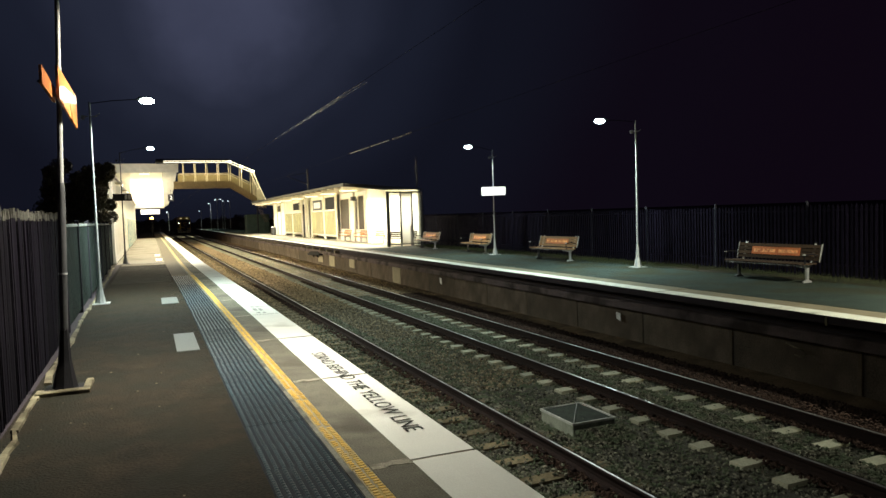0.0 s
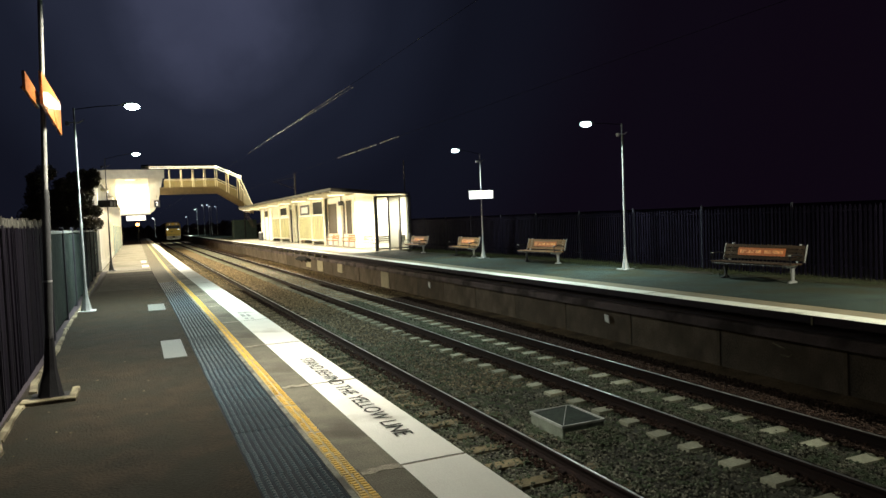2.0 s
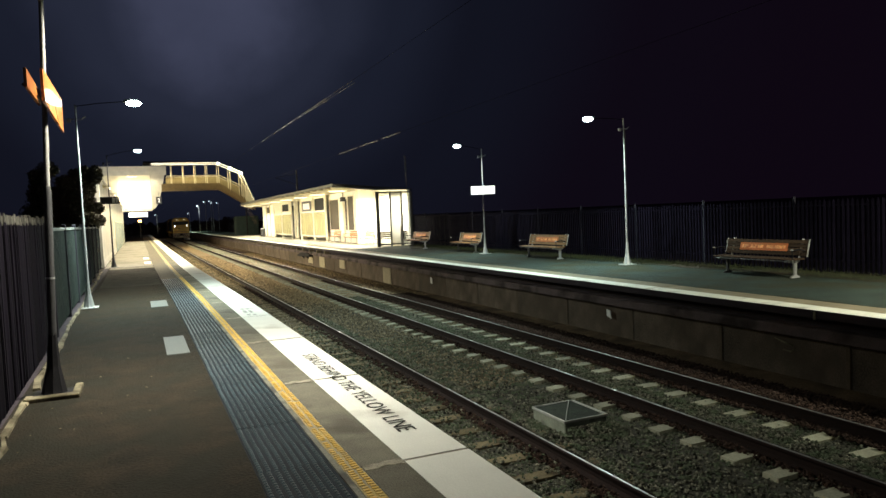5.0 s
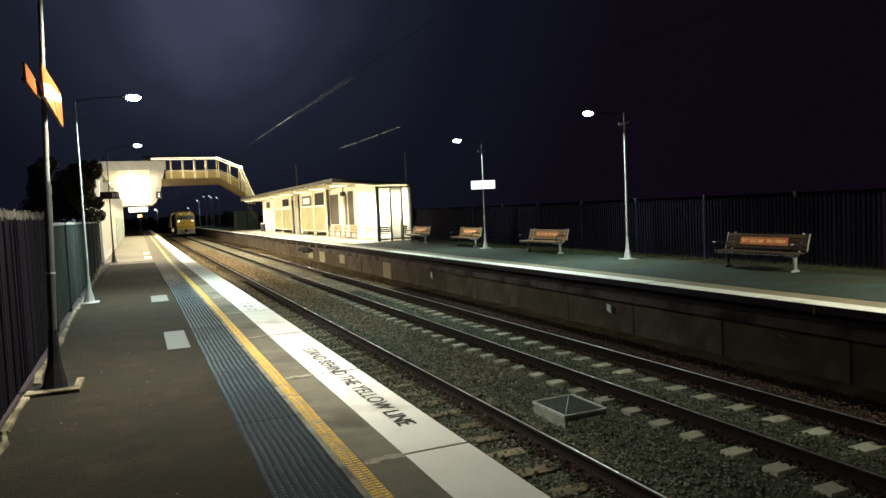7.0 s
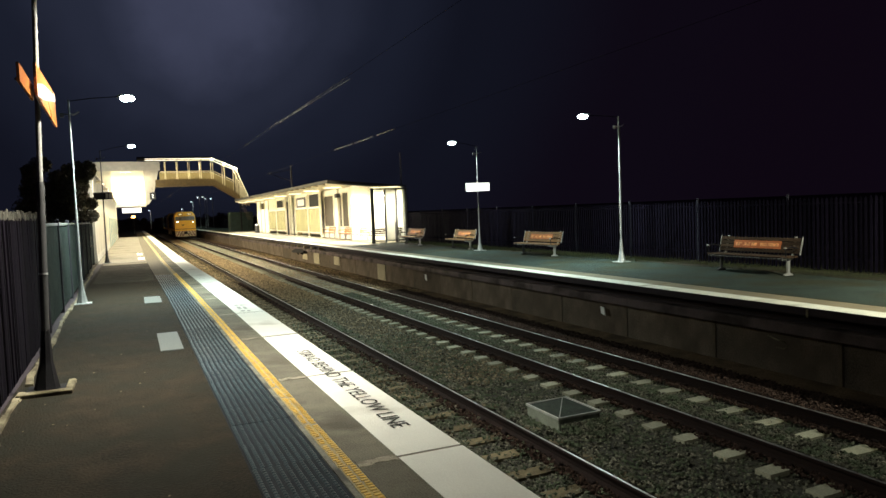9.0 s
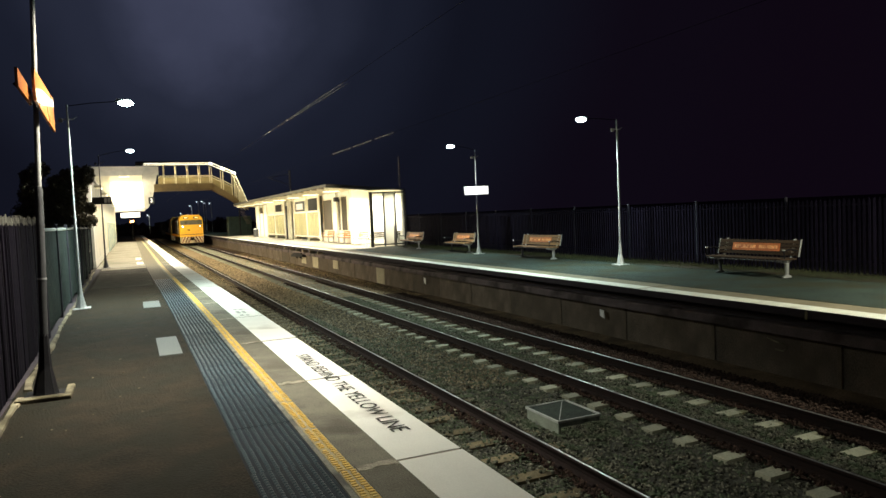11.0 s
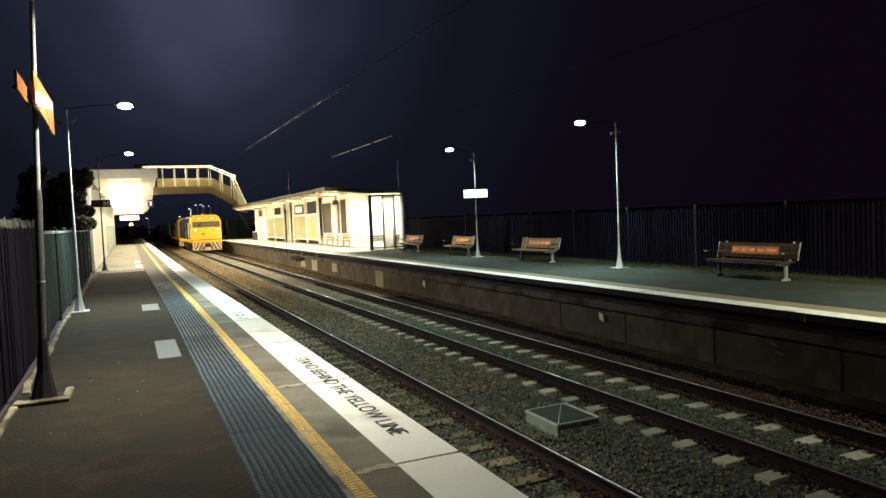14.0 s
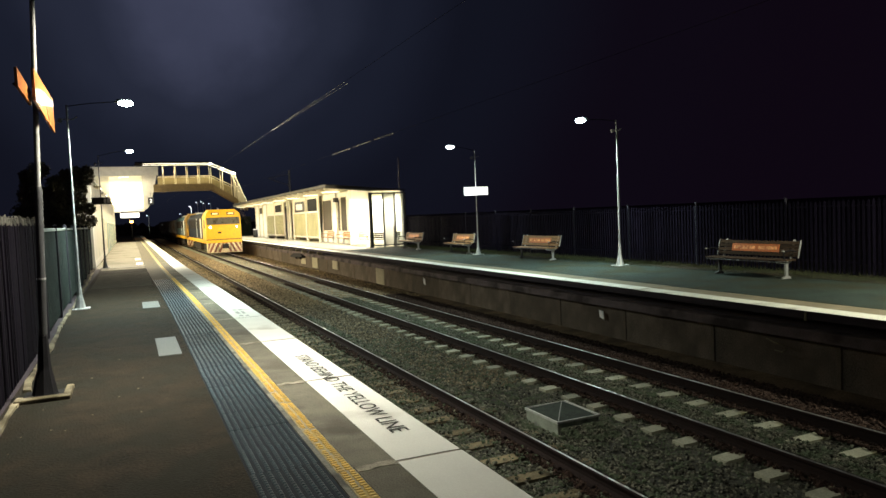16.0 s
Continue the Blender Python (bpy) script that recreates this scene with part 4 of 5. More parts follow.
SIGN_BAR = mat("worn_pale_lettering", (0.78, 0.34, 0.10), 0.6, scale=16, vary=0.6, bump=0.0, stain=(0.42, 0.10, 0.015), stain_at=0.55)
# the first bench is painted darker, as less lamplight reaches it
bench(pose(13.78, 12.5, 0), "slatted platform bench painted in dim dark brown, with an orange plate", WOOD)
first = bench(pose(13.75, 22.3, 0, 0, 0, 3), "slatted platform bench painted in lamp-lit tan, with an orange plate", WOOD_LIT)
for y, x, turn in ((29.0, 13.78, -2), (35.0, 13.75, 0)):
    copy_thing(first, pose(x, y, 0, 0, 0, turn))

# ---- the shelter on the far platform ----
OCHRE_LINING = mat("dull_ochre_lining", (0.20, 0.155, 0.075), 0.7, scale=2, vary=0.3, bump=0.1, rand=0.1)
FASCIA_GREY = mat("weathered_fascia", (0.10, 0.095, 0.085), 0.7, scale=2, vary=0.3, bump=0.1)
shelter = thing("waiting_shelter", pose(0, 0, 0), "cream platform shelter with a long lit canopy and glazed end screen", "shelter")
part("back_wall", Shape().box(14.72, 14.86, 45.1, 90, 0, 3.66), WHITE_WALL, shelter, "bright white back wall")
part("bay_wall", Shape().prism([(38.98, 0), (45.1, 0), (45.1, 3.71), (38.98, 3.28)], "x", 14.72, 14.86), WHITE_WALL, shelter, "bright white bay wall")
part("inner_floor", Shape().box(12.75, 14.72, 38.9, 90, 0.0, 0.008), TAN, shelter, "pale concrete floor")
roof_b = part("waiting_roof", Shape().prism([(38.75, 3.30), (45.04, 3.73), (45.04, 3.78), (38.75, 3.34)], "x", 12.6, 14.95), ROOF, shelter, "sloping dark roof over the waiting bay")
part("roof_lining", Shape().prism([(38.99, 3.305), (45.03, 3.718), (45.03, 3.724), (38.99, 3.311)], "x", 12.64, 14.71), WHITE_WALL, roof_b, "white roof lining")
canopy = part("canopy", Shape().prism([(11.85, 3.84), (15.0, 3.62), (15.0, 3.76), (11.85, 4.02)], "y", 45.1, 90), ROOF, shelter, "long zinc canopy")
part("fascia", Shape().box(11.80, 11.85, 45.1, 90, 3.88, 4.04), FASCIA_GREY, canopy, "grey fascia board")
part("end_fascia", Shape().prism([(11.8, 3.80), (15.0, 3.58), (15.0, 3.78), (11.8, 4.04)], "y", 45.05, 45.1), ROOF, canopy, "dark end fascia")
part("soffit", Shape().prism([(11.86, 3.826), (14.7, 3.628), (14.7, 3.634), (11.86, 3.834)], "y", 45.12, 90), OCHRE_LINING, canopy, "dull ochre roof lining")
for k in range(23):
    y = 45.6 + 2.0 * k
    part("rafter", Shape().prism([(11.85, 3.70), (14.7, 3.5), (14.7, 3.62), (11.85, 3.84)], "y", y, y + 0.09), CREAM, canopy)
    if k % 3 == 1:
        # wide glowing panels stand for the tubes and the lining they light
        tube = part("light_fitting", Shape().box(12.1, 13.15, y - 1.35, y - 0.25, 3.60, 3.68, 0.01), CREAM, canopy, "batten light fitting")
        part("tube", Shape().box(12.15, 13.1, y - 1.3, y - 0.3, 3.585, 3.60), CANOPY_GLOW, tube, "glowing panel for a tube and its lit lining")
for x, y in ((13.4, 45.0), (13.4, 48.3), (13.4, 53.5), (13.4, 57.65), (13.4, 62.65), (13.4, 65.2), (13.4, 66.75), (13.4, 71.55), (13.4, 76.05), (13.4, 82.9)):
    part("column", Shape().box(x - 0.07, x + 0.07, y - 0.07, y + 0.07, 0, 3.64, 0.012), CREAM, shelter)


def ribbed(parent, y0, y1, z0, z1, x=13.4):
    n = max(3, round((y1 - y0) / 0.42))
    for k in range(n):
        a, b = y0 + (y1 - y0) * k / n, y0 + (y1 - y0) * (k + 1) / n
        part("board", Shape().box(x - 0.02, x + 0.015, a + 0.05, b - 0.17, z0, z1, 0.008), CREAM_RIB, parent)


for y0, y1 in ((53.6, 57.55), (57.75, 62.55), (66.9, 71.45), (71.65, 75.95)):
    screen = part("screen", Shape().box(13.40, 13.46, y0, y1, 0.40, 2.3), SCREEN_DARK, shelter, "cream boarded screen on an olive backing")
    ribbed(screen, y0, y1, 0.42, 2.28)
    part("screen_rail", Shape().box(13.36, 13.47, y0, y1, 0.32, 0.42), CREAM, shelter)
    part("screen_rail", Shape().box(13.36, 13.47, y0, y1, 2.3, 2.40), CREAM, shelter)
    part("screen_foot", Shape().box(13.34, 13.5, y1 - 0.1, y1 + 0.22, 0.0, 0.34, 0.02), CREAM, shelter, "cream post base")
    if y0 in (53.6, 66.9):
        w0, w1, z0, z1 = (y0 + 0.3, y1 - 0.4, 2.45, 3.42) if y0 < 60 else (y0 + 1.1, y1 - 0.2, 2.62, 3.3)
        pane = part("window", Shape().box(13.41, 13.44, w0, w1, z0, z1), UNLIT_GLASS, shelter, "dark upper window")
        part("window_frame", Shape().box(13.37, 13.41, w0 - 0.1, w1 + 0.1, z1, z1 + 0.1).box(13.37, 13.41, w0 - 0.1, w0, z0 - 0.05, z1).box(13.37, 13.41, w1, w1 + 0.1, z0 - 0.05, z1), CREAM, pane, "cream window frame")
    part("upper_panel", Shape().box(13.445, 13.47, y0, y1, 2.4, 3.6), CREAM, shelter)
part("white_panel", Shape().box(13.42, 13.48, 76.15, 82.8, 0.0, 3.5), WHITE_WALL, shelter, "bright white end panel")
part("porch_panel", Shape().box(13.9, 13.96, 62.75, 65.1, 0.0, 3.6), OCHRE_LINING, shelter, "dull panel set back beside the doorway")
part("column", Shape().box(13.33, 13.47, 64.0, 64.3, 0, 3.6, 0.012), CREAM, shelter)
for y in (78.3, 80.6):
    part("panel_post", Shape().box(13.36, 13.42, y, y + 0.14, 0, 3.5, 0.01), CREAM_RIB, shelter, "cream cover strip")
part("window", Shape().box(13.40, 13.42, 78.6, 80.4, 2.6, 3.25), DARK_GLASS, shelter, "dark upper window")
part("notice_frame", Shape().box(13.362, 13.395, 58.4, 61.8, 2.45, 3.32, 0.01), SIGN_BLACK, shelter, "black notice frame")
part("notice", Shape().box(13.345, 13.36, 58.9, 61.3, 2.62, 3.12, 0.004), SIGN_WHITE, shelter, "white notice")
part("doorway", Shape().box(13.44, 13.50, 65.35, 66.6, 0, 3.1), FOOT_DARK, shelter, "dark doorway")
part("room_wall", Shape().box(13.75, 13.85, 45.3, 55.0, 0, 3.62), WHITE_WALL, shelter, "bright white room wall")
for y0, y1, z1 in ((46.95, 48.35, 3.25), (48.6, 49.55, 3.1), (50.85, 53.45, 3.15)):
    w = part("window", Shape().box(13.73, 13.75, y0, y1, 0.9, z1), DARK_GLASS, shelter, "tall dark window")
    part("window_frame", Shape().box(13.70, 13.75, y0 - 0.08, y0, 0.82, z1 + 0.08).box(13.70, 13.75, y1, y1 + 0.08, 0.82, z1 + 0.08).box(13.70, 13.75, y0, y1, z1, z1 + 0.08).box(13.70, 13.75, y0, y1, 0.82, 0.9), CREAM, w)
part("partition", Shape().box(13.5, 14.72, 45.2, 45.3, 0.0, 3.7), WHITE_WALL, shelter, "white partition of the waiting bay")
# glazed end screen
for x in (12.81, 13.585, 14.285, 14.93):
    w = 0.085 if x < 13 else 0.04
    part("mullion", Shape().box(x - w, x + w, 38.84, 38.98, 0.0, 3.22, 0.01), POLE_DARK, shelter, "black steel mullion")
for z in (0.12, 3.16):
    part("transom", Shape().box(12.78, 14.93, 38.86, 38.96, z - 0.04, z + 0.04), POLE_DARK, shelter, "black steel transom")
for a, b in ((12.9, 13.54), (13.63, 14.24), (14.33, 14.88)):
    frosted = a == 13.63
    pane = part("pane", Shape().box(a, b, 38.9, 38.912, 0.16, 3.12), FROST if frosted else GLASS, shelter, "frosted glass pane" if frosted else "clear glass pane")
    pane.visible_shadow = False
part("grab_post", Shape().tube([(14.05, 38.5, 0), (14.05, 38.5, 1.2)], 0.035, 8), POLE_DARK, shelter)
cam_box = thing("loudspeaker", pose(13.2, 47.75, 3.22), "black box loudspeaker hanging below the canopy", "loudspeaker")
part("stem", Shape().tube([(0, 0, 0), (0, 0, 0.5)], 0.02, 8), POLE_DARK, cam_box)
part("case", Shape().box(-0.16, 0.16, -0.2, 0.2, -0.3, 0.0, 0.03), SIGN_BLACK, cam_box)


def indoor_bench(m, material, label):
    top = thing("waiting_bench", m, label, "bench", "shelter benches")
    for k in range(3):
        part("seat_slat", Shape().box(-0.3 + 0.14 * k, -0.18 + 0.14 * k, -0.95, 0.95, 0.42, 0.46, 0.008), material, top)
        part("back_slat", Shape().box(0.14 + 0.03 * k, 0.17 + 0.03 * k, -0.95, 0.95, 0.52 + 0.12 * k, 0.61 + 0.12 * k, 0.006), material, top)
    for y in (-0.8, 0.8):
        part("leg", Shape().prism([(-0.26, 0), (-0.22, 0), (-0.2, 0.38), (0.1, 0.38), (0.12, 0), (0.16, 0), (0.24, 0.86), (0.2, 0.86), (0.14, 0.42), (-0.26, 0.42)], "y", y - 0.025, y + 0.025), BENCH_STEEL, top)
    for y in (-0.92, 0.92):
        part("armrest", Shape().tube([(-0.28, y, 0.44), (-0.3, y, 0.66), (0.16, y, 0.68)], 0.025, 6), material, top)
    return top


BENCH_TAN = mat("orange_varnished_slat", (0.46, 0.19, 0.05), 0.5, scale=5, vary=0.3, bump=0.2, rand=0.2, stretch=(1, 0.15, 1))
BENCH_CREAM = mat("yellowed_slat", (0.50, 0.36, 0.14), 0.5, scale=5, vary=0.3, bump=0.2, rand=0.2, stretch=(1, 0.15, 1))
indoor_bench(pose(13.78, 39.55, 0, 0, 0, -90), WOOD, "dark slatted bench with its back to the glass screen")
indoor_bench(pose(13.35, 42.95, 0), BENCH_CREAM, "yellowed slatted bench in the bright waiting bay")
indoor_bench(pose(13.35, 46.5, 0), BENCH_TAN, "orange-brown slatted bench below the lit wall")
indoor_bench(pose(13.35, 50.8, 0), BENCH_TAN, "orange-brown slatted bench under a dark window")
bin_ob = thing("litter_bin", pose(12.9, 80.8, 0), "dark metal litter bin beside the shelter", "bin")
part("drum", Shape().tube([(0, 0, 0), (0, 0, 0.85)], [0.26, 0.28], 14), POLE_DARK, bin_ob)
part("lid", Shape().tube([(0, 0, 0.85), (0, 0, 0.98)], [0.3, 0.2], 14), GALV, bin_ob)

equipment = thing("equipment_box", pose(10.1, 47.0, -1.3), "black trackside equipment box under the platform edge", "box")
part("case", Shape().prism([(-1.9, 0.66), (1.6, 0.56), (1.8, 0.66), (0.6, 0.86), (-1.2, 0.90), (-1.9, 0.78)], "x", -0.06, 0.21), FOOT_DARK, equipment)
for y in (-0.75, 0.75):
    part("bracket", Shape().prism([(0.21, 0.40), (0.21, 0.62), (0.0, 0.62)], "y", y - 0.03, y + 0.03), FOOT_DARK, equipment, "steel wall bracket")

# ---- station building and footbridge ----
building = thing("station_building", pose(0, 0, 0), "cream station building along the near platform", "building")
part("wall", Shape().box(-2.2, -1.55, 36.0, 91.5, 0, 4.15), BUILDING_WALL, building, "cream painted wall")
part("plinth", Shape().box(-2.25, -1.53, 35.97, 91.5, 0, 0.35), FASCIA, building, "grey plinth")
part("cornice", Shape().box(-2.3, -1.48, 35.9, 91.5, 4.15, 4.3, 0.03), FASCIA, building, "grey cornice")
for y in (56.2, 60.4, 64.6, 68.8, 73.0, 77.2, 81.4):
    d = part("door", Shape().box(-1.56, -1.52, y, y + 3.2, 0.0, 2.2), POSTER_BLUE, building, "wide pale blue door")
    part("door_frame", Shape().box(-1.55, -1.5, y - 0.08, y, 0, 2.28).box(-1.55, -1.5, y + 3.2, y + 3.28, 0, 2.28).box(-1.55, -1.5, y, y + 3.2, 2.2, 2.28), CREAM, d)
w = part("window", Shape().box(-1.56, -1.52, 50.0, 50.0 + 1.4, 1.2, 2.4), POSTER_BLUE, building, "pale blue lit poster window")
part("window_frame", Shape().box(-1.55, -1.5, 50.0 - 0.08, 50.0, 1.1, 2.5).box(-1.55, -1.5, 50.0 + 1.4, 50.0 + 1.48, 1.1, 2.5).box(-1.55, -1.5, 50.0, 50.0 + 1.4, 2.4, 2.5).box(-1.55, -1.5, 50.0, 50.0 + 1.4, 1.1, 1.2), CREAM, w)
# battens are unseen, added to carry the assumed light along the wall
for k in range(6):
    y = 40 + 9 * k
    t = part("light_fitting", Shape().box(-1.55, -1.2, y, y + 1.3, 3.9, 4.0, 0.01), CREAM, building, "assumed wall-mounted batten")
    part("tube", Shape().tube([(-1.25, y + 0.05, 3.87), (-1.25, y + 1.25, 3.87)], 0.025, 8), TUBE, t, "glowing tube")

bridge = thing("footbridge", pose(0, 0, 0), "ochre steel footbridge with lit handrails across two tracks", "footbridge")
BY = 92.0
# landing over the near platform: floor, fascia, side and back walls, lit inside
part("landing_floor", Shape().box(-3.8, 1.75, BY, 97, 3.62, 3.84), FASCIA, bridge, "concrete landing floor")
part("landing_back", Shape().box(-3.8, 1.75, 96.9, 97.1, 3.84, 8.7), WHITE_WALL, bridge, "white rear wall")
part("landing_side", Shape().box(-3.8, -3.65, BY, 97, 3.84, 8.7), WHITE_WALL, bridge)
part("landing_roof", Shape().box(-4.0, 3.55, 90.65, 97.2, 8.66, 8.84), ROOF, bridge, "flat roof")
part("landing_fascia", Shape().box(-3.9, 3.45, 90.5, 90.65, 7.80, 8.86), FASCIA, bridge, "deep grey fascia")
# a white strip paints the overexposed light on the floor's edge
part("landing_front", Shape().box(-1.9, 1.72, BY - 0.03, BY - 0.005, 3.62, 4.0), WHITE_WALL, bridge, "floor edge painted white for its glare")
part("landing_wing", Shape().prism([(1.7, 3.7), (2.1, 3.9), (2.6, 4.8), (3.3, 7.8), (3.3, 8.6), (1.7, 8.6)], "y", BY, BY + 0.15), FASCIA, bridge, "cream side panel")
part("landing_panel", Shape().box(-3.8, -1.9, BY, BY + 0.15, 0.0, 8.66), CREAM, bridge, "cream front panel")
t = part("light_fitting", Shape().box(-0.3 - 0.6, -0.3 + 0.6, 90.75, 91.05, 7.68, 7.8, 0.01), CREAM, bridge)
part("tube", Shape().box(-0.3 - 0.55, -0.3 + 0.55, 90.8, 91.0, 7.64, 7.68), TUBE, t, "glowing diffuser")
# deck
X_A, X_B = 3.5, 9.65
for y in (BY - 0.05, BY + 2.2):
    girder = part("girder", Shape().prism([(X_A - 0.6, 6.05), (X_B, 6.05), (X_B + 0.25, 6.35), (X_B, 6.78), (X_A - 0.6, 6.78)], "y", y, y + 0.14), BRIDGE_PAINT, bridge, "ochre plate girder")
    part("flange", Shape().box(X_A - 0.6, X_B, y - 0.06, y + 0.2, 5.98, 6.05), BRIDGE_PAINT, girder)
    for k in range(13 if y > BY else 36):
        x = X_A + 0.05 + (0.5 if y > BY else 0.17) * k
        part("parapet_bar", Shape().box(x - 0.02, x + 0.02, y + 0.03, y + 0.07, 6.78, 7.72), BRIDGE_MESH, bridge)
    if y > BY:
        part("parapet_sheet", Shape().box(X_A, X_B, y + 0.09, y + 0.11, 6.85, 7.7), BRIDGE_MESH, bridge, "ochre mesh infill")
    part("mid_rail", Shape().box(X_A, X_B, y, y + 0.14, 7.72, 7.78), BRIDGE_WHITE, bridge)
    part("top_rail", Shape().box(1.0, X_B, y - 0.02, y + 0.16, 9.25, 9.32), BRIDGE_WHITE, bridge, "pale top beam")
    part("tube", Shape().box(X_A - 1.6, X_B, y - 0.03, y - 0.02, 9.27, 9.31), TUBE, bridge, "line of glowing tubes")
    for k in range(5):
        x = X_B - 1.381 * k
        part("post", Shape().box(x - 0.03, x + 0.03, y, y + 0.14, 6.78, 9.25), BRIDGE_WHITE, bridge, "pale steel post")
part("deck", Shape().box(X_A - 0.6, X_B, BY, BY + 2.3, 6.5, 6.6), WALL_CONC, bridge, "concrete walkway")
part("bridge_roof", Shape().prism([(BY - 0.15, 9.33), (BY + 1.15, 9.58), (BY + 2.45, 9.33), (BY + 2.45, 9.38), (BY + 1.15, 9.64), (BY - 0.15, 9.38)], "x", 1.0, X_B + 0.1), ROOF, bridge, "low pitched dark roof sheets")
# upper flight to the far platform
X_C = 12.35
for y in (BY - 0.05, BY + 2.2):
    part("stringer", Shape().prism([(X_B, 6.05), (X_C, 4.35), (X_C, 5.0), (X_B, 6.78)], "y", y, y + 0.14), BRIDGE_PAINT, bridge, "ochre stair stringer")
    if y > BY:
        part("stair_sheet", Shape().prism([(X_B, 6.85), (X_C, 5.1), (X_C, 6.35), (X_B, 7.75)], "y", y + 0.06, y + 0.09), BRIDGE_MESH, bridge, "pale mesh infill")
    else:
        for k in range(15):
            x, d = X_B + 0.1 + 0.18 * k, (0.1 + 0.18 * k) / (X_C - X_B)
            part("parapet_bar", Shape().box(x - 0.02, x + 0.02, y + 0.03, y + 0.07, 6.78 - 1.78 * d, 7.74 - 1.42 * d), BRIDGE_MESH, bridge)
    part("stair_rail", Shape().prism([(X_B, 9.24), (X_C, 8.04), (X_C, 8.12), (X_B, 9.32)], "y", y - 0.02, y + 0.16), BRIDGE_WHITE, bridge)
    part("tube", Shape().prism([(X_B, 9.26), (X_C, 8.06), (X_C, 8.11), (X_B, 9.31)], "y", y - 0.03, y - 0.02), TUBE, bridge, "line of glowing tubes")
    part("stair_mid_rail", Shape().prism([(X_B, 7.72), (X_C, 6.3), (X_C, 6.37), (X_B, 7.79)], "y", y, y + 0.14), BRIDGE_WHITE, bridge)
    for k in (1, 2):
        x = X_B + (X_C - X_B) * k / 2
        d = 1.78 * k / 2
        part("post", Shape().box(x - 0.04, x + 0.04, y, y + 0.14, 6.78 - d, 9.2 - 1.2 * k / 2), BRIDGE_WHITE, bridge, "pale steel post")
for k in range(10):
    x, z = X_B + 0.27 * k, 6.5 - 0.17 * k
    part("step", Shape().box(x, x + 0.3, BY, BY + 2.2, z - 0.05, z), WALL_CONC, bridge)
# steep lower flight
X_D = 13.9
for y in (BY - 0.05, BY + 2.2):
    part("stringer", Shape().prism([(X_C, 4.35), (X_D, 3.2), (X_D, 3.55), (X_C, 5.0)], "y", y, y + 0.14), BRIDGE_PAINT, bridge, "ochre stair stringer")
    part("stair_side", Shape().prism([(X_C + 0.62, 4.5), (X_D, 3.56), (X_D, 4.1), (X_C + 0.62, 6.45)], "y", y + 0.03, y + 0.09), BRIDGE_WHITE, bridge, "pale stair side panel")
    for k in range(5):
        x = X_C + 0.1 + 0.11 * k
        part("parapet_bar", Shape().box(x - 0.02, x + 0.02, y + 0.03, y + 0.07, 4.9 - 0.9 * (x - X_C), 7.9 - 2.5 * (x - X_C)), BRIDGE_MESH, bridge)
    part("stair_rail", Shape().prism([(X_C, 8.0), (X_D, 4.1), (X_D, 4.25), (X_C, 8.14)], "y", y - 0.02, y + 0.16), BRIDGE_WHITE, bridge)
    part("tube", Shape().prism([(X_C, 8.04), (X_D, 4.14), (X_D, 4.2), (X_C, 8.1)], "y", y - 0.03, y - 0.02), TUBE, bridge, "line of glowing tubes")
    for k in (1, 2):
        x = X_C + 0.5 * k
        part("post", Shape().box(x - 0.07, x + 0.07, y, y + 0.14, 4.2 - 0.4 * k, 8.0 - 1.26 * k), BRIDGE_WHITE, bridge, "pale steel post")
for k in range(18):
    x, z = X_C + 0.09 * k, 4.6 - 0.18 * k
    part("step", Shape().box(x, x + 0.25, BY, BY + 2.2, z - 0.05, z), WALL_CONC, bridge)
for x, z in ((X_B - 0.05, 9.22), (X_B + 1.35, 8.62), (X_C, 8.02)):
    lamp_box = part("bulkhead_lamp", Shape().box(x - 0.2, x + 0.2, BY - 0.16, BY - 0.08, z - 0.13, z + 0.08, 0.02), CREAM, bridge, "small lamp on a post")
    part("glass", Shape().box(x - 0.17, x + 0.17, BY - 0.20, BY - 0.16, z - 0.12, z + 0.06, 0.01), STAIR_LAMP, lamp_box, "glowing glass")
part("column", Shape().box(12.9 - 0.07, 12.9 + 0.07, BY + 0.9, BY + 1.1, -0.2, 4.6), FOOT_DARK, bridge)
sign = thing("platform_sign", pose(0.1, BY - 0.6, 3.16), "backlit white sign hanging over the near platform", "sign")
part("face", Shape().box(-1.04, 1.04, -0.05, 0.05, -0.28, 0.28, 0.01), SIGN_LIT, sign)
part("hanger", Shape().tube([(-0.8, 0, 0.28), (-0.8, 0, 0.5)], 0.02, 6).tube([(0.8, 0, 0.28), (0.8, 0, 0.5)], 0.02, 6), POLE_DARK, sign)
sign = thing("platform_number", pose(2.5, BY - 0.5, 4.8), "black square sign with a white platform numeral", "sign")
part("board", Shape().box(-0.32, 0.32, -0.03, 0.03, -0.42, 0.42, 0.01), SIGN_BLACK, sign)
numeral = bpy.data.curves.new("numeral", "FONT")
numeral.body, numeral.size, numeral.extrude, numeral.align_x = "2", 0.62, 0.004, "CENTER"
numeral.materials.append(SIGN_LIT)
ob = new("numeral", numeral)
ob.parent = sign
ob.matrix_local = pose(0, -0.035, -0.2, 90, 0, 0)
tagged(ob, "white numeral")
part("hanger", Shape().tube([(0, 0, 0.42), (0, 0.2, 0.9), (0, 0.52, 1.0)], 0.02, 6), POLE_DARK, sign)


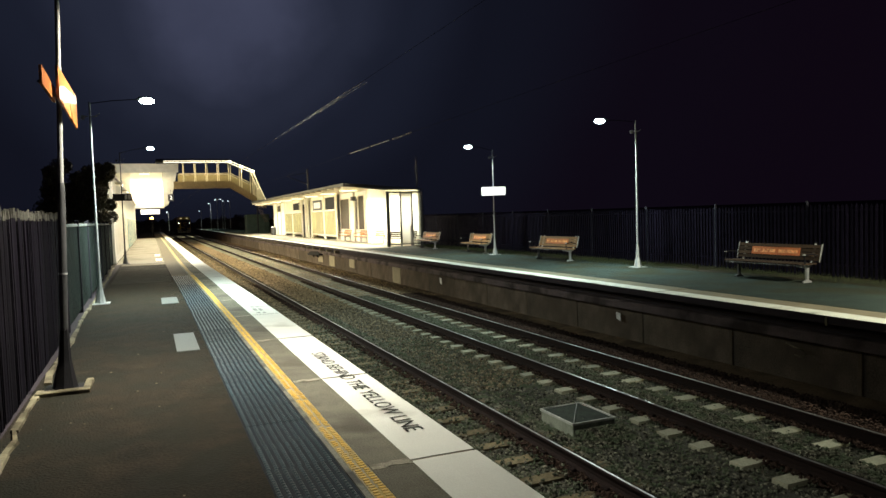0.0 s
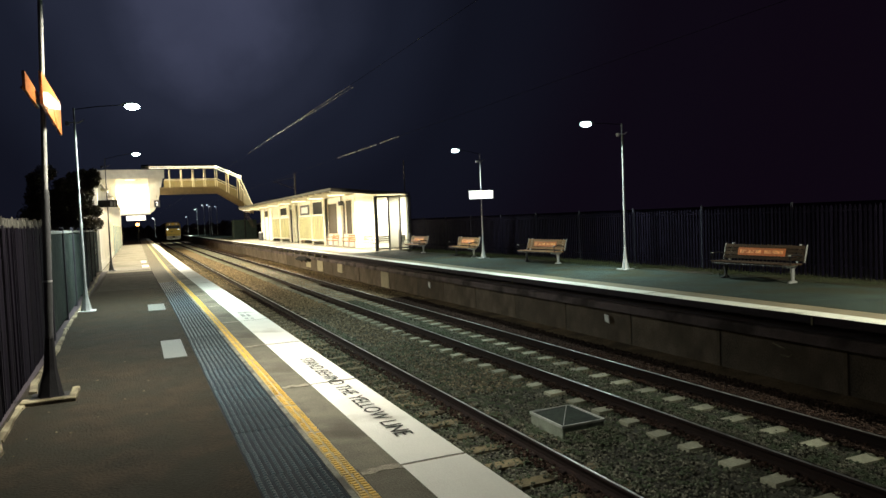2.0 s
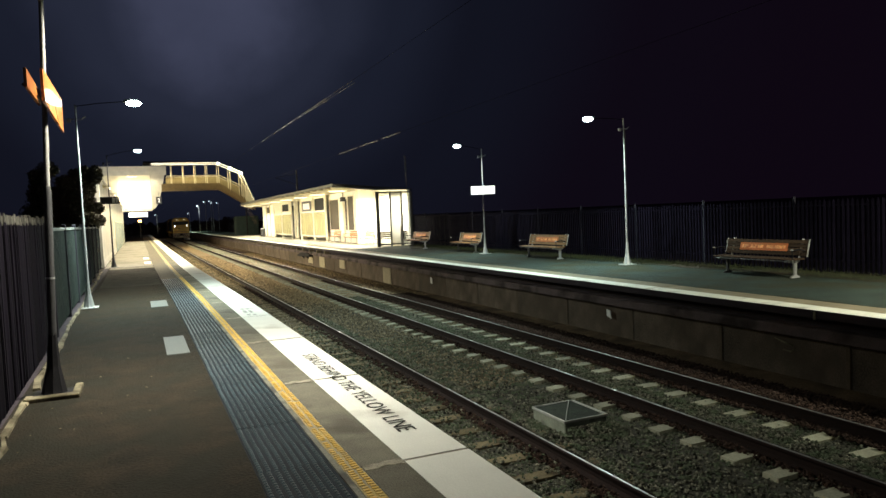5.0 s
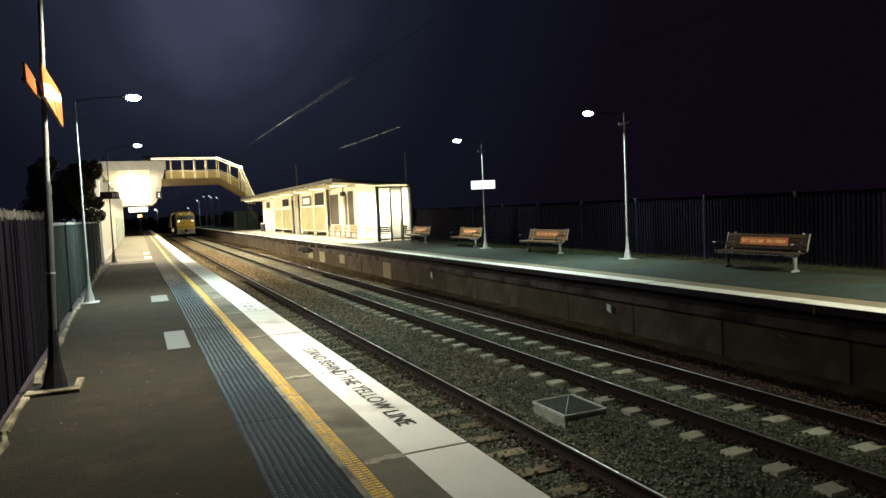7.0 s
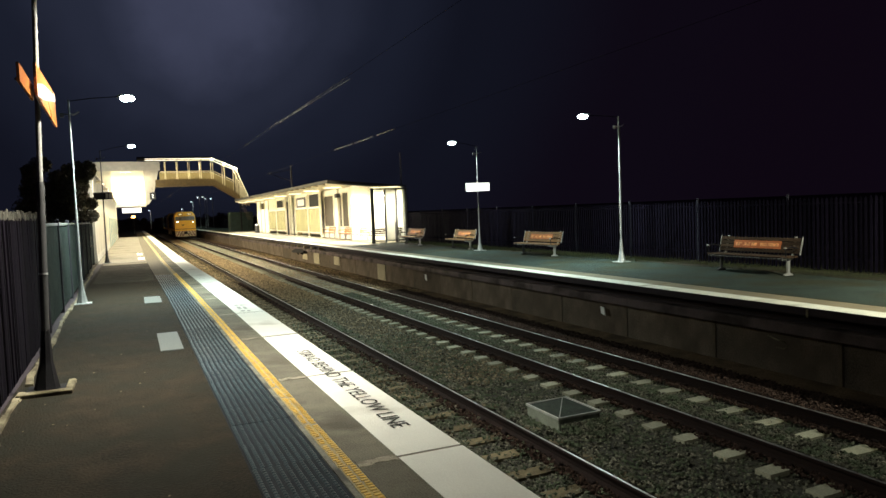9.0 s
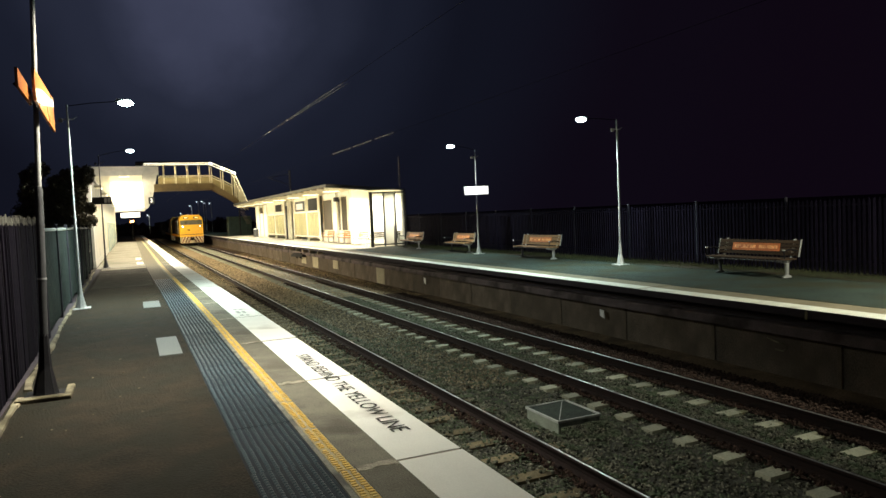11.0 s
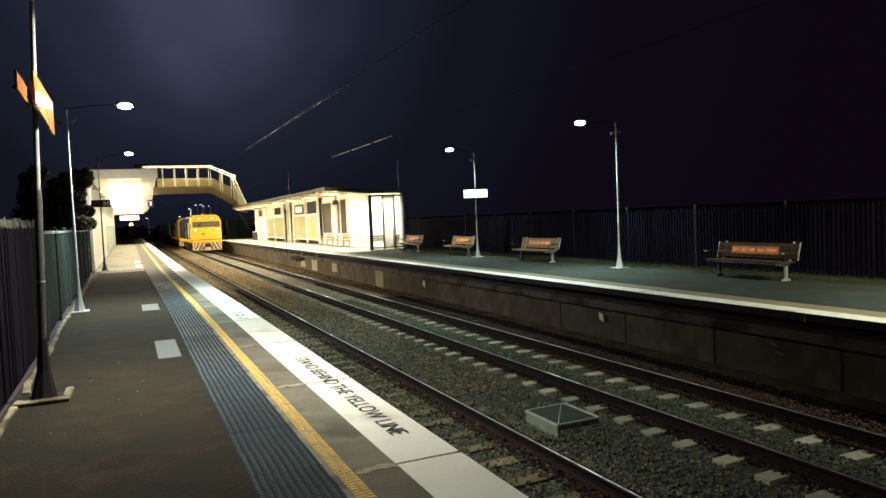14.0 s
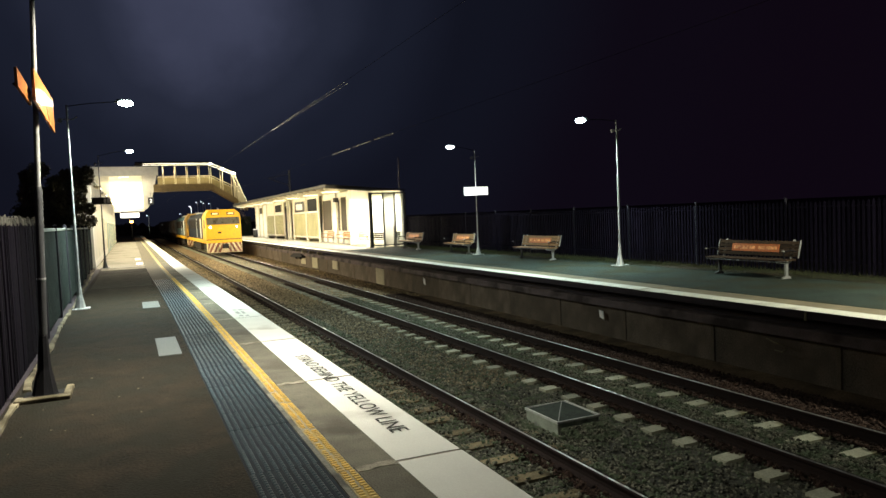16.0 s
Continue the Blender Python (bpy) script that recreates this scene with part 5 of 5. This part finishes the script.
# ---- planting ----
def leaves(centres, count, spread, size, seed):
    rng = np.random.default_rng(seed)
    c = np.array(centres)[rng.integers(0, len(centres), count)]
    d = rng.normal(size=(count, 3))
    d /= np.linalg.norm(d, axis=1)[:, None]
    p = c[:, :3] + d * c[:, 3:4] * rng.uniform(0.5, 1.05, (count, 1)) * spread
    a, b = rng.normal(size=(count, 3)), rng.normal(size=(count, 3))
    a /= np.linalg.norm(a, axis=1)[:, None]
    b -= (a * b).sum(1)[:, None] * a
    b /= np.linalg.norm(b, axis=1)[:, None]
    s = size * rng.uniform(0.6, 1.4, (count, 1))
    v = np.stack([p - a * s, p + b * s * 0.45, p + a * s, p - b * s * 0.45], 1).reshape(-1, 3)
    f = np.arange(count * 4).reshape(-1, 4)
    return v.tolist(), f.tolist()


def tree(m, label, clumps, count, leaf, seed):
    top = thing("tree", m, label, "tree")
    h = max(c[2] for c in clumps)
    s = Shape().tube([(0, 0, 0), (0.05, 0.05, h * 0.35), (0.0, 0.1, h * 0.7), (0.1, 0.0, h)], [0.16, 0.12, 0.08, 0.03], 9)
    for c in clumps[::2]:
        s.tube([(0.03, 0.05, h * 0.35), (c[0] * 0.5, c[1] * 0.5, c[2] * 0.75), tuple(c[:3])], [0.07, 0.045, 0.015], 6)
    part("trunk", s, BARK, top)
    me = bpy.data.meshes.new("crown")
    me.from_pydata(*[leaves(clumps, count, 1.0, leaf, seed)[0], [], leaves(clumps, count, 1.0, leaf, seed)[1]])
    me.materials.append(LEAF)
    tagged(part("crown", me, LEAF, top), "dense dark green leaves")
    return top


tr = random.Random(9)
tree(pose(-2.35, 33.2, -0.6), "dark evergreen tree beside the station building",
     [(tr.uniform(-1.4, 0.55), tr.uniform(-1.3, 1.0), tr.uniform(1.4, 5.0), tr.uniform(0.22, 0.55)) for _ in range(46)] + [(tr.uniform(0.3, 0.86), tr.uniform(-0.5, 0.5), tr.uniform(2.5, 4.9), 0.24) for _ in range(26)], 34000, 0.075, 1)
grass_rng = np.random.default_rng(3)
n = 12000
gx, gy = 14.95 - np.abs(grass_rng.normal(0, 0.45, n)), grass_rng.uniform(3, 38, n)
gh, gw = grass_rng.uniform(0.04, 0.16, n), grass_rng.uniform(-0.05, 0.05, (n, 2))
gv = np.stack([np.stack([gx - 0.006, gy, 0 * gx], -1), np.stack([gx + 0.006, gy + 0.006, 0 * gx], -1), np.stack([gx + gw[:, 0], gy + gw[:, 1], gh], -1)], 1).reshape(-1, 3)
me = bpy.data.meshes.new("grass")
me.from_pydata(gv.tolist(), [], np.arange(3 * n).reshape(-1, 3).tolist())
me.materials.append(GRASS)
tagged(part("grass", me, GRASS), "short dry grass along the far fence", "grass", kind="stuff")

# ---- overhead line and masts ----
# one wire in two colours: nearly black as unlit, bright as lamp-lit
WIRE = mat("dark_unlit_wire", (0.007, 0.006, 0.006), 0.8, 0.0, scale=0.6, vary=0.6, bump=0.0)
LIT_WIRE = mat("lamp_lit_wire", (0.30, 0.28, 0.25), 0.35, 0.4, scale=1.5, vary=0.5, bump=0.0)
for x, z, r in ((3.81, 4.37, 0.0026), (7.60, 4.38, 0.003)):
    s = Shape()
    for a in range(-10, 180, 38):
        pts = [(x, a + 38 * q / 6, z + (0 if z < 5 else 0.35 * (2 * q / 6 - 1) ** 2)) for q in range(7)]
        s.tube(pts, r, 6, False)
    ob = part("overhead_wire", s, WIRE)
    tagged(ob, "thin overhead wire above the track", "wire", "overhead wires", kind="structure")

# bright lengths paint the lamps' glint on the wires
for a, b in ((20.5, 22.3), (22.7, 24.8), (25.1, 27.6)):
    ob = part("lit_wire", Shape().tube([(7.60, a, 4.38), (7.60, b, 4.38)], 0.019, 8), LIT_WIRE)
    tagged(ob, "length of contact wire painted bright where lamps light it", "wire", "overhead wires", kind="structure")
for x, a, za, b, zb in ((3.81, 12.7, 4.362, 20.0, 4.378), (3.80, 12.5, 4.292, 20.0, 4.366), (3.81, 20.0, 4.378, 26.0, 4.38)):
    ob = part("lit_wire", Shape().tube([(x, a, za), (x, (a + b) / 2, (za + zb) / 2), (x, b, zb)], [0.0046, 0.0044, 0.0036] if a < 20 else [0.004, 0.003, 0.0015], 8), LIT_WIRE)
    tagged(ob, "length of contact wire painted bright where lamps light it", "wire", "overhead wires", kind="structure")


def mast(m, height, reach, label):
    top = thing("line_mast", m, label, "mast", "overhead line masts")
    part("post", Shape().tube([(0, 0, 0), (0, 0, height)], [0.11, 0.08] if reach else 0.04, 8), POLE_DARK, top)
    if reach:
        part("bracket", Shape().tube([(0, 0, height - 1.6), (reach, 0, height - 0.8)], 0.03, 8).tube([(0, 0, height - 0.4), (reach, 0, height - 0.8)], 0.025, 8), POLE_DARK, top)
    return top


mast(pose(15.6, 74.0, 0), 7.0, -2.2, "galvanised overhead line mast with a bracket")
mast(pose(16.2, 43.0, 0), 5.6, 0, "slim mast behind the shelter")
mast(pose(16.2, 20.6, 0), 4.6, 0, "slim dark mast behind the far fence")

# dark green hoarding where the stairs come down
hoarding = thing("hoarding", pose(13.3, 94.6, 0), "dark green boarded enclosure below the stairs", "hoarding")
part("board_wall", Shape().box(-1.6, 1.3, -0.1, 2.0, 0, 2.5, 0.02), FENCE_GREEN, hoarding)
for k in range(6):
    part("batten", Shape().box(-1.5 + 0.5 * k, -1.42 + 0.5 * k, -0.13, -0.1, 0.05, 2.45), FENCE_GREEN, hoarding)

# ---- distance ----
# added scrub; its purple tone stands for haze beyond the bridge
FAR_LEAF = mat("haze_toned_foliage", (0.10, 0.08, 0.085), 0.9, scale=3, vary=0.2, bump=0.0, rand=0.2, island=True, spec=0.02)
wood_rng = random.Random(21)
clumps = [(wood_rng.uniform(-16, 46), wood_rng.uniform(178, 192), wood_rng.uniform(-1.0, 2.2) * wood_rng.uniform(0.4, 1.0), wood_rng.uniform(0.7, 1.4)) for _ in range(420)]
v, f = leaves(clumps, 60000, 1.0, 0.32, 8)
me = bpy.data.meshes.new("far_woods")
me.from_pydata(v, [], f)
me.materials.append(FAR_LEAF)
tagged(part("far_woods", me, FAR_LEAF), "added scrub in a haze-purple tone beyond the station", "woods", kind="stuff")
for x, y, h in ((11.2, 150, 5.35), (12.5, 150, 6.1), (13.5, 150, 6.2), (14.1, 152, 5.9), (15.0, 150, 5.8), (3.4, 158, 3.95), (10.3, 165, 4.1)):
    top = thing("distant_lamp_post", pose(x, y, 0), "distant lamp post with a small white light", "lamp", "distant lamps")
    part("pole", Shape().tube([(0.3, 0, 0), (0.3, 0, h), (0.0, 0, h + 0.05)], 0.05, 6), GALV, top)
    part("lamp_head", Shape().tube([(-0.02, 0, h - 0.08), (-0.02, 0, h + 0.06)], [0.10, 0.07], 8), FAR_LAMP, top, "small white light")
top = thing("distant_lamp_post", pose(0.28, 112, 0), "distant post with an orange light", "lamp", "distant lamps")
part("pole", Shape().tube([(0, 0, 0), (0, 0, 2.45)], 0.05, 6), POLE_DARK, top)
part("lamp_head", Shape().tube([(0, 0, 2.37), (0, 0, 2.67)], [0.26, 0.2], 8), SODIUM, top, "orange light")

# ---- signal pit hood between the tracks ----
pit = thing("pit_cover", pose(5.55, 8.50, BED_Z), "weathered grey box cover with a creased lid", "cover")
part("box", Shape().box(-0.35, 0.35, -0.42, 0.42, 0.0, 0.20, 0.012), HOOD_SIDE, pit)
rim = Shape()
for a, b, c, d in ((-0.36, 0.36, -0.44, -0.415), (-0.36, 0.36, 0.415, 0.44), (-0.36, -0.335, -0.44, 0.44), (0.335, 0.36, -0.44, 0.44)):
    rim.box(a, b, c, d, 0.19, 0.225, 0.006)
part("rim", rim, RIM_GREY, pit, "pale rim")
part("lid", Shape().faces([(-0.335, -0.415, 0.204), (0.335, -0.415, 0.204), (0.335, 0.415, 0.204), (-0.335, 0.415, 0.204), (-0.31, -0.39, 0.218), (0.20, 0.30, 0.262)], [(0, 1, 5, 4), (1, 2, 5), (2, 3, 5), (3, 0, 4, 5), (3, 2, 1, 0)]), HOOD_LID, pit)
part("lid_crease", Shape().tube([(-0.31, -0.39, 0.221), (0.20, 0.30, 0.265)], 0.006, 6), RIM_GREY, pit, "pale worn crease across the lid")
crumbs = Shape()
pit_rng = random.Random(31)
for k in range(16):
    x, y, r = pit_rng.uniform(-0.3, 0.3), pit_rng.uniform(-0.34, -0.05), pit_rng.uniform(0.008, 0.02)
    z = 0.209
    crumbs.faces([(x - r, y, z), (x, y - r, z), (x + r, y, z), (x, y + r, z), (x, y, z + r)], [(0, 1, 4), (1, 2, 4), (2, 3, 4), (3, 0, 4), (3, 2, 1, 0)])
tagged(part("crumbs", crumbs, BALLAST, pit, "grit and small stones lying on the lid"), kind="stuff")
# stones banked up round the box
for k, (x0, x1, y0, y1) in enumerate(((5.05, 5.18, 7.95, 9.05), (5.92, 6.06, 7.95, 9.05), (5.05, 6.06, 7.92, 8.06), (5.05, 6.06, 8.95, 9.08))):
    for lift in (0.0, 0.03):
        tagged(part("ballast_stones", stones(x0, x1, y0, y1, 140, 0.03, 90 + 3 * k + int(lift * 100), BED_Z + lift), BALLAST), "loose stones banked against a box cover", "ballast", kind="stuff")
tagged(part("ballast_bank", Shape().prism([(7.72, BED_Z - 0.02), (8.075, BED_Z - 0.02), (8.075, BED_Z + 0.13)], "x", 5.24, 6.0), BALLAST_BED), "grit banked against a box cover", "ballast", kind="structure")
for j in range(6):
    tagged(part("ballast_stones", stones(5.22, 6.02, 7.72 + 0.055 * j, 7.78 + 0.055 * j, 110, 0.028, 120 + j, BED_Z + 0.022 * j), BALLAST), "loose stones banked against a box cover", "ballast", kind="stuff")


# ---- the train ----
def wheelset(parent, y):
    ob = part("wheelset", Shape().tube([(-0.80, 0, 0), (-0.70, 0, 0)], 0.5, 20).tube([(0.70, 0, 0), (0.80, 0, 0)], 0.5, 20).tube([(-0.72, 0, 0), (0.72, 0, 0)], 0.08, 8), BOGIE, parent, "worn steel wheelset")
    ob.matrix_local = pose(0, y, 0.5)
    return ob


def locomotive(m, label, cab_paint, hood_paint):
    """Front at y 0 facing -y, rail top at z 0."""
    top = thing("locomotive", m, label, "locomotive", "locomotives")
    hw = 1.50
    # cab: flat yellow face that leans back above the windscreen
    prof = [(0.0, 1.28), (0.0, 2.78), (0.08, 2.82), (0.24, 3.52), (0.28, 3.60), (0.40, 3.72), (2.9, 3.72), (2.9, 1.28)]
    cab = part("cab", Shape().prism(prof, "x", -hw, hw), cab_paint, top, "cab with a flat front")
    part("brow", Shape().faces([(-1.46, 0.20, 3.53), (1.46, 0.20, 3.53), (1.42, 0.22, 3.86), (1.08, 0.34, 4.2), (-1.08, 0.34, 4.2), (-1.42, 0.22, 3.86), (-1.46, 2.9, 3.53), (1.46, 2.9, 3.53), (1.42, 2.9, 3.9), (1.08, 2.9, 4.27), (-1.08, 2.9, 4.27), (-1.42, 2.9, 3.9)],
         [(0, 1, 2, 3, 4, 5), (11, 10, 9, 8, 7, 6)] + [(k, k + 6, (k + 1) % 6 + 6, (k + 1) % 6) for k in range(6)]), cab_paint, cab, "roof brow with sloping shoulders")
    for x in (-0.66, 0.66):
        box = part("display_box", Shape().box(x - 0.33, x + 0.33, -0.04, 0.25, 0, 0.24, 0.02), SIGN_BLACK, cab, "black display box")
        box.matrix_local = pose(0, 0.20, 3.72, -8, 0, 0)
        part("pale_bar", Shape().box(x - 0.22, x + 0.22, -0.05, -0.04, 0.07, 0.17), NUMBER_GLOW, box, "glowing pale bar")
    pane = part("windscreen", Shape().prism([(0.06, 2.86), (0.21, 3.50), (0.26, 3.50), (0.10, 2.86)], "x", -1.40, 1.40), CAB_GLASS, cab, "wide windscreen with its reflection painted in")
    for x in (-0.74, 0.74):
        part("wiper", Shape().tube([(x, 0.05, 2.88), (x + 0.25, 0.12, 3.3)], 0.015, 6), BOGIE, pane)
    part("nose_hatch", Shape().box(-0.52, -0.22, -0.07, -0.055, 2.05, 2.2, 0.006), BOGIE, cab, "small dark recess in the nose")
    for x in (-hw - 0.012, hw):
        part("side_window", Shape().box(x, x + 0.012, 0.9, 1.7, 2.55, 3.3), DARK_GLASS, cab, "dark cab side window")
    for x in (-1.12, 1.12):
        house = part("headlight", Shape().tube([(x, -0.04, 2.62), (x, 0.1, 2.62)], 0.13, 14), POLE_DARK, cab, "twin headlight housing")
        part("lens", Shape().tube([(x, -0.046, 2.62), (x, -0.04, 2.62)], 0.09 if x < 0 else 0.075, 14), HEADLIGHT if x < 0 else HEADLIGHT_DIM, house, "glowing headlight lens")
    for x in (-0.42, 0.42):
        part("marker_light", Shape().tube([(x, -0.24, 1.08), (x, -0.10, 1.08)], 0.085, 10), MARKER, top, "small amber marker light")
    part("nose_panel", Shape().box(-0.78, 0.98, -0.055, 0.0, 1.62, 2.5, 0.02), LOCO_YELLOW, cab, "raised yellow nose door panel")
    part("waist_band", Shape().box(-hw - 0.01, hw + 0.01, -0.03, 0.02, 1.46, 1.53), SIGN_BLACK, cab, "black waist line")
    for x in (-1.40, 1.40):
        part("handrail", Shape().tube([(x, 0.0, 1.6), (x, -0.08, 1.62), (x, -0.08, 2.3), (x, 0.0, 2.32)], 0.018, 6), LOCO_YELLOW, cab)
    # pilot with sloping red-brown and white stripes
    pilot = part("pilot", Shape().prism([(-0.15, 0.28), (-0.42, 0.34), (-0.22, 1.28), (0.5, 1.28), (0.5, 0.28)], "x", -1.46, 1.46), PILOT_PALE, top, "pale pilot plate")
    for k in range(4):
        for s in (-1, 1):
            a = 0.10 + 0.40 * k
            q = [(a + 0.30, 0.36), (a + 0.50, 0.36), (a + 0.08, 1.2), (a - 0.12, 1.2)]
            q = [(s * max(min(x, 1.46), 0.0), z) for x, z in q]
            v = [(x, -0.432 + (z - 0.34) * 0.2128, z) for x, z in q] + [(x, -0.40 + (z - 0.34) * 0.2128, z) for x, z in q]
            stripe = Shape().faces(v, [(0, 1, 2, 3), (7, 6, 5, 4), (0, 4, 5, 1), (1, 5, 6, 2), (2, 6, 7, 3), (3, 7, 4, 0)])
            part("stripe", stripe, LOCO_RED, pilot, "red-brown stripe")
    part("step_band", Shape().box(-1.5, 1.5, -0.30, -0.02, 1.20, 1.34, 0.02), LOCO_YELLOW, top, "yellow front walkway edge")
    part("coupler", Shape().box(-0.16, 0.16, -0.85, -0.3, 0.75, 1.05, 0.04).box(-0.26, 0.26, -0.95, -0.72, 0.7, 1.1, 0.06), BOGIE, top, "heavy coupler")
    for x in (-0.55, 0.45, 0.7, -0.8):
        part("hose", Shape().tube([(x, -0.38, 1.0), (x, -0.6, 0.8), (x * 1.05, -0.55, 0.5)], 0.03, 6), BOGIE, top)
    # hood and frame
    part("hood", Shape().prism([(-1.42, 1.5), (1.42, 1.5), (1.42, 3.6), (1.1, 4.0), (-1.1, 4.0), (-1.42, 3.6)], "y", 2.9, 20.6), hood_paint, top, "engine hood with chamfered roof")
    for y0, y1, mt in ((3.3, 3.6, LOCO_GREY), (5.3, 6.0, LOCO_WHITE), (9.5, 10.0, LOCO_GREY)):
        for x in (-1.45, 1.42):
            part("side_panel", Shape().box(x, x + 0.03, y0, y1, 1.6, 3.5), mt, top)
    for k in range(7):
        y = 6.6 + 1.9 * k
        for x in (-1.45, 1.42):
            part("grille", Shape().box(x, x + 0.03, y, y + 1.4, 2.5, 3.4), BOGIE, top, "dark louvre panel")
    for w, y0, y1 in ((0.8, 12, 17), (0.5, 6, 8)):
        part("roof_fan", Shape().box(-w, w, y0, y1, 4.0, 4.19, 0.05), LOCO_GREY, top, "raised grey roof housing")
    part("horn", Shape().tube([(-0.3, 0.9, 4.3), (-0.3, 1.4, 4.3)], [0.09, 0.03], 8).box(-0.34, -0.26, 1.2, 1.3, 4.15, 4.3), GALV, top)
    part("sole_bar", Shape().box(-1.50, 1.50, 0.4, 21.0, 1.18, 1.5, 0.02), LOCO_YELLOW, top, "yellow sole bar")
    part("fuel_tank", Shape().box(-1.3, 1.3, 8.2, 13.0, 0.35, 1.18, 0.1), BOGIE, top)
    for y in (4.3, 16.9):
        part("bogie", Shape().box(-1.12, -0.92, y - 2.3, y + 2.3, 0.45, 0.95, 0.05).box(0.92, 1.12, y - 2.3, y + 2.3, 0.45, 0.95, 0.05).box(-1.1, 1.1, y - 0.4, y + 0.4, 0.7, 1.18), BOGIE, top, "oily bogie frame")
    top.scale = (1.0, 1, 0.97)
    wheels = [wheelset(top, y) for y in (2.5, 4.3, 6.1, 15.1, 16.9, 18.7)]
    return top, wheels


def wagon(m, label):
    top = thing("hopper_wagon", m, label, "wagon", "wagons")
    part("body", Shape().prism([(-1.2, 1.1), (1.2, 1.1), (1.5, 1.7), (1.5, 3.55), (-1.5, 3.55), (-1.5, 1.7)], "y", 0.5, 14.0), WAGON_GREY, top, "grey hopper body")
    for k in range(9):
        y = 0.6 + 1.6 * k
        for x in (-1.55, 1.5):
            part("rib", Shape().box(x, x + 0.05, y, y + 0.1, 1.7, 3.5), WAGON_GREY, top)
    part("sole_bar", Shape().box(-1.3, 1.3, 0.0, 14.5, 0.95, 1.1), BOGIE, top)
    for y in (2.0, 12.5):
        part("bogie", Shape().box(-1.05, -0.88, y - 1.2, y + 1.2, 0.35, 0.8, 0.05).box(0.88, 1.05, y - 1.2, y + 1.2, 0.35, 0.8, 0.05).box(-1, 1, y - 0.3, y + 0.3, 0.6, 0.95), BOGIE, top)
        for d in (-0.85, 0.85):
            wheelset(top, y + d).matrix_local = pose(0, y + d, 0.5)
    return top


PILOT_PALE = mat("dirty_cream_enamel", (0.62, 0.52, 0.30), 0.5, scale=4, vary=0.3, bump=0.05, stain=(0.35, 0.2, 0.08), stain_at=0.58)
LOCO_OCHRE = mat("dusty_ochre_enamel", (0.28, 0.17, 0.045), 0.6, scale=3, vary=0.3, bump=0.05, spec=0.2)
NUMBER_GLOW = mat("lit_display_glass", (1.0, 0.78, 0.35), emit=1.2)
TRACK_X, FRONT_Y, SPEED = 7.55, 64.4, 7.25


def front(t):
    return FRONT_Y + SPEED * (16.0 - t)


lead, lead_wheels = locomotive(pose(TRACK_X, front(0), RAIL_Z), "yellow-fronted blue diesel locomotive with lit headlights on the far track", LOCO_YELLOW, LOCO_BLUE)
second, second_wheels = locomotive(pose(TRACK_X, front(0) + 22.6, RAIL_Z), "second yellow and blue diesel locomotive coupled behind the first", LOCO_OCHRE, LOCO_TEAL)
cars = []
for k in range(4):
    cars.append(wagon(pose(TRACK_X, front(0) + 45.4 + 15.4 * k, RAIL_Z), "grey ribbed hopper wagon behind the locomotives"))


def motions():
    """The train rolls in at an even speed; its wheels turn with it."""
    times = [0.1 * k for k in range(161)]
    coarse = [0.5 * k for k in range(33)]
    for ob, back in [(lead, 0.0), (second, 22.6)] + [(c, 45.4 + 15.4 * k) for k, c in enumerate(cars)]:
        walk(ob, [(t, pose(TRACK_X, front(t) + back, RAIL_Z)) for t in coarse])
    for ob in lead_wheels + second_wheels:
        y = ob.matrix_local.translation.y
        walk(ob, [(t, pose(0, y, 0.5, math.degrees(SPEED * t / 0.5), 0, 0)) for t in times])


motions()
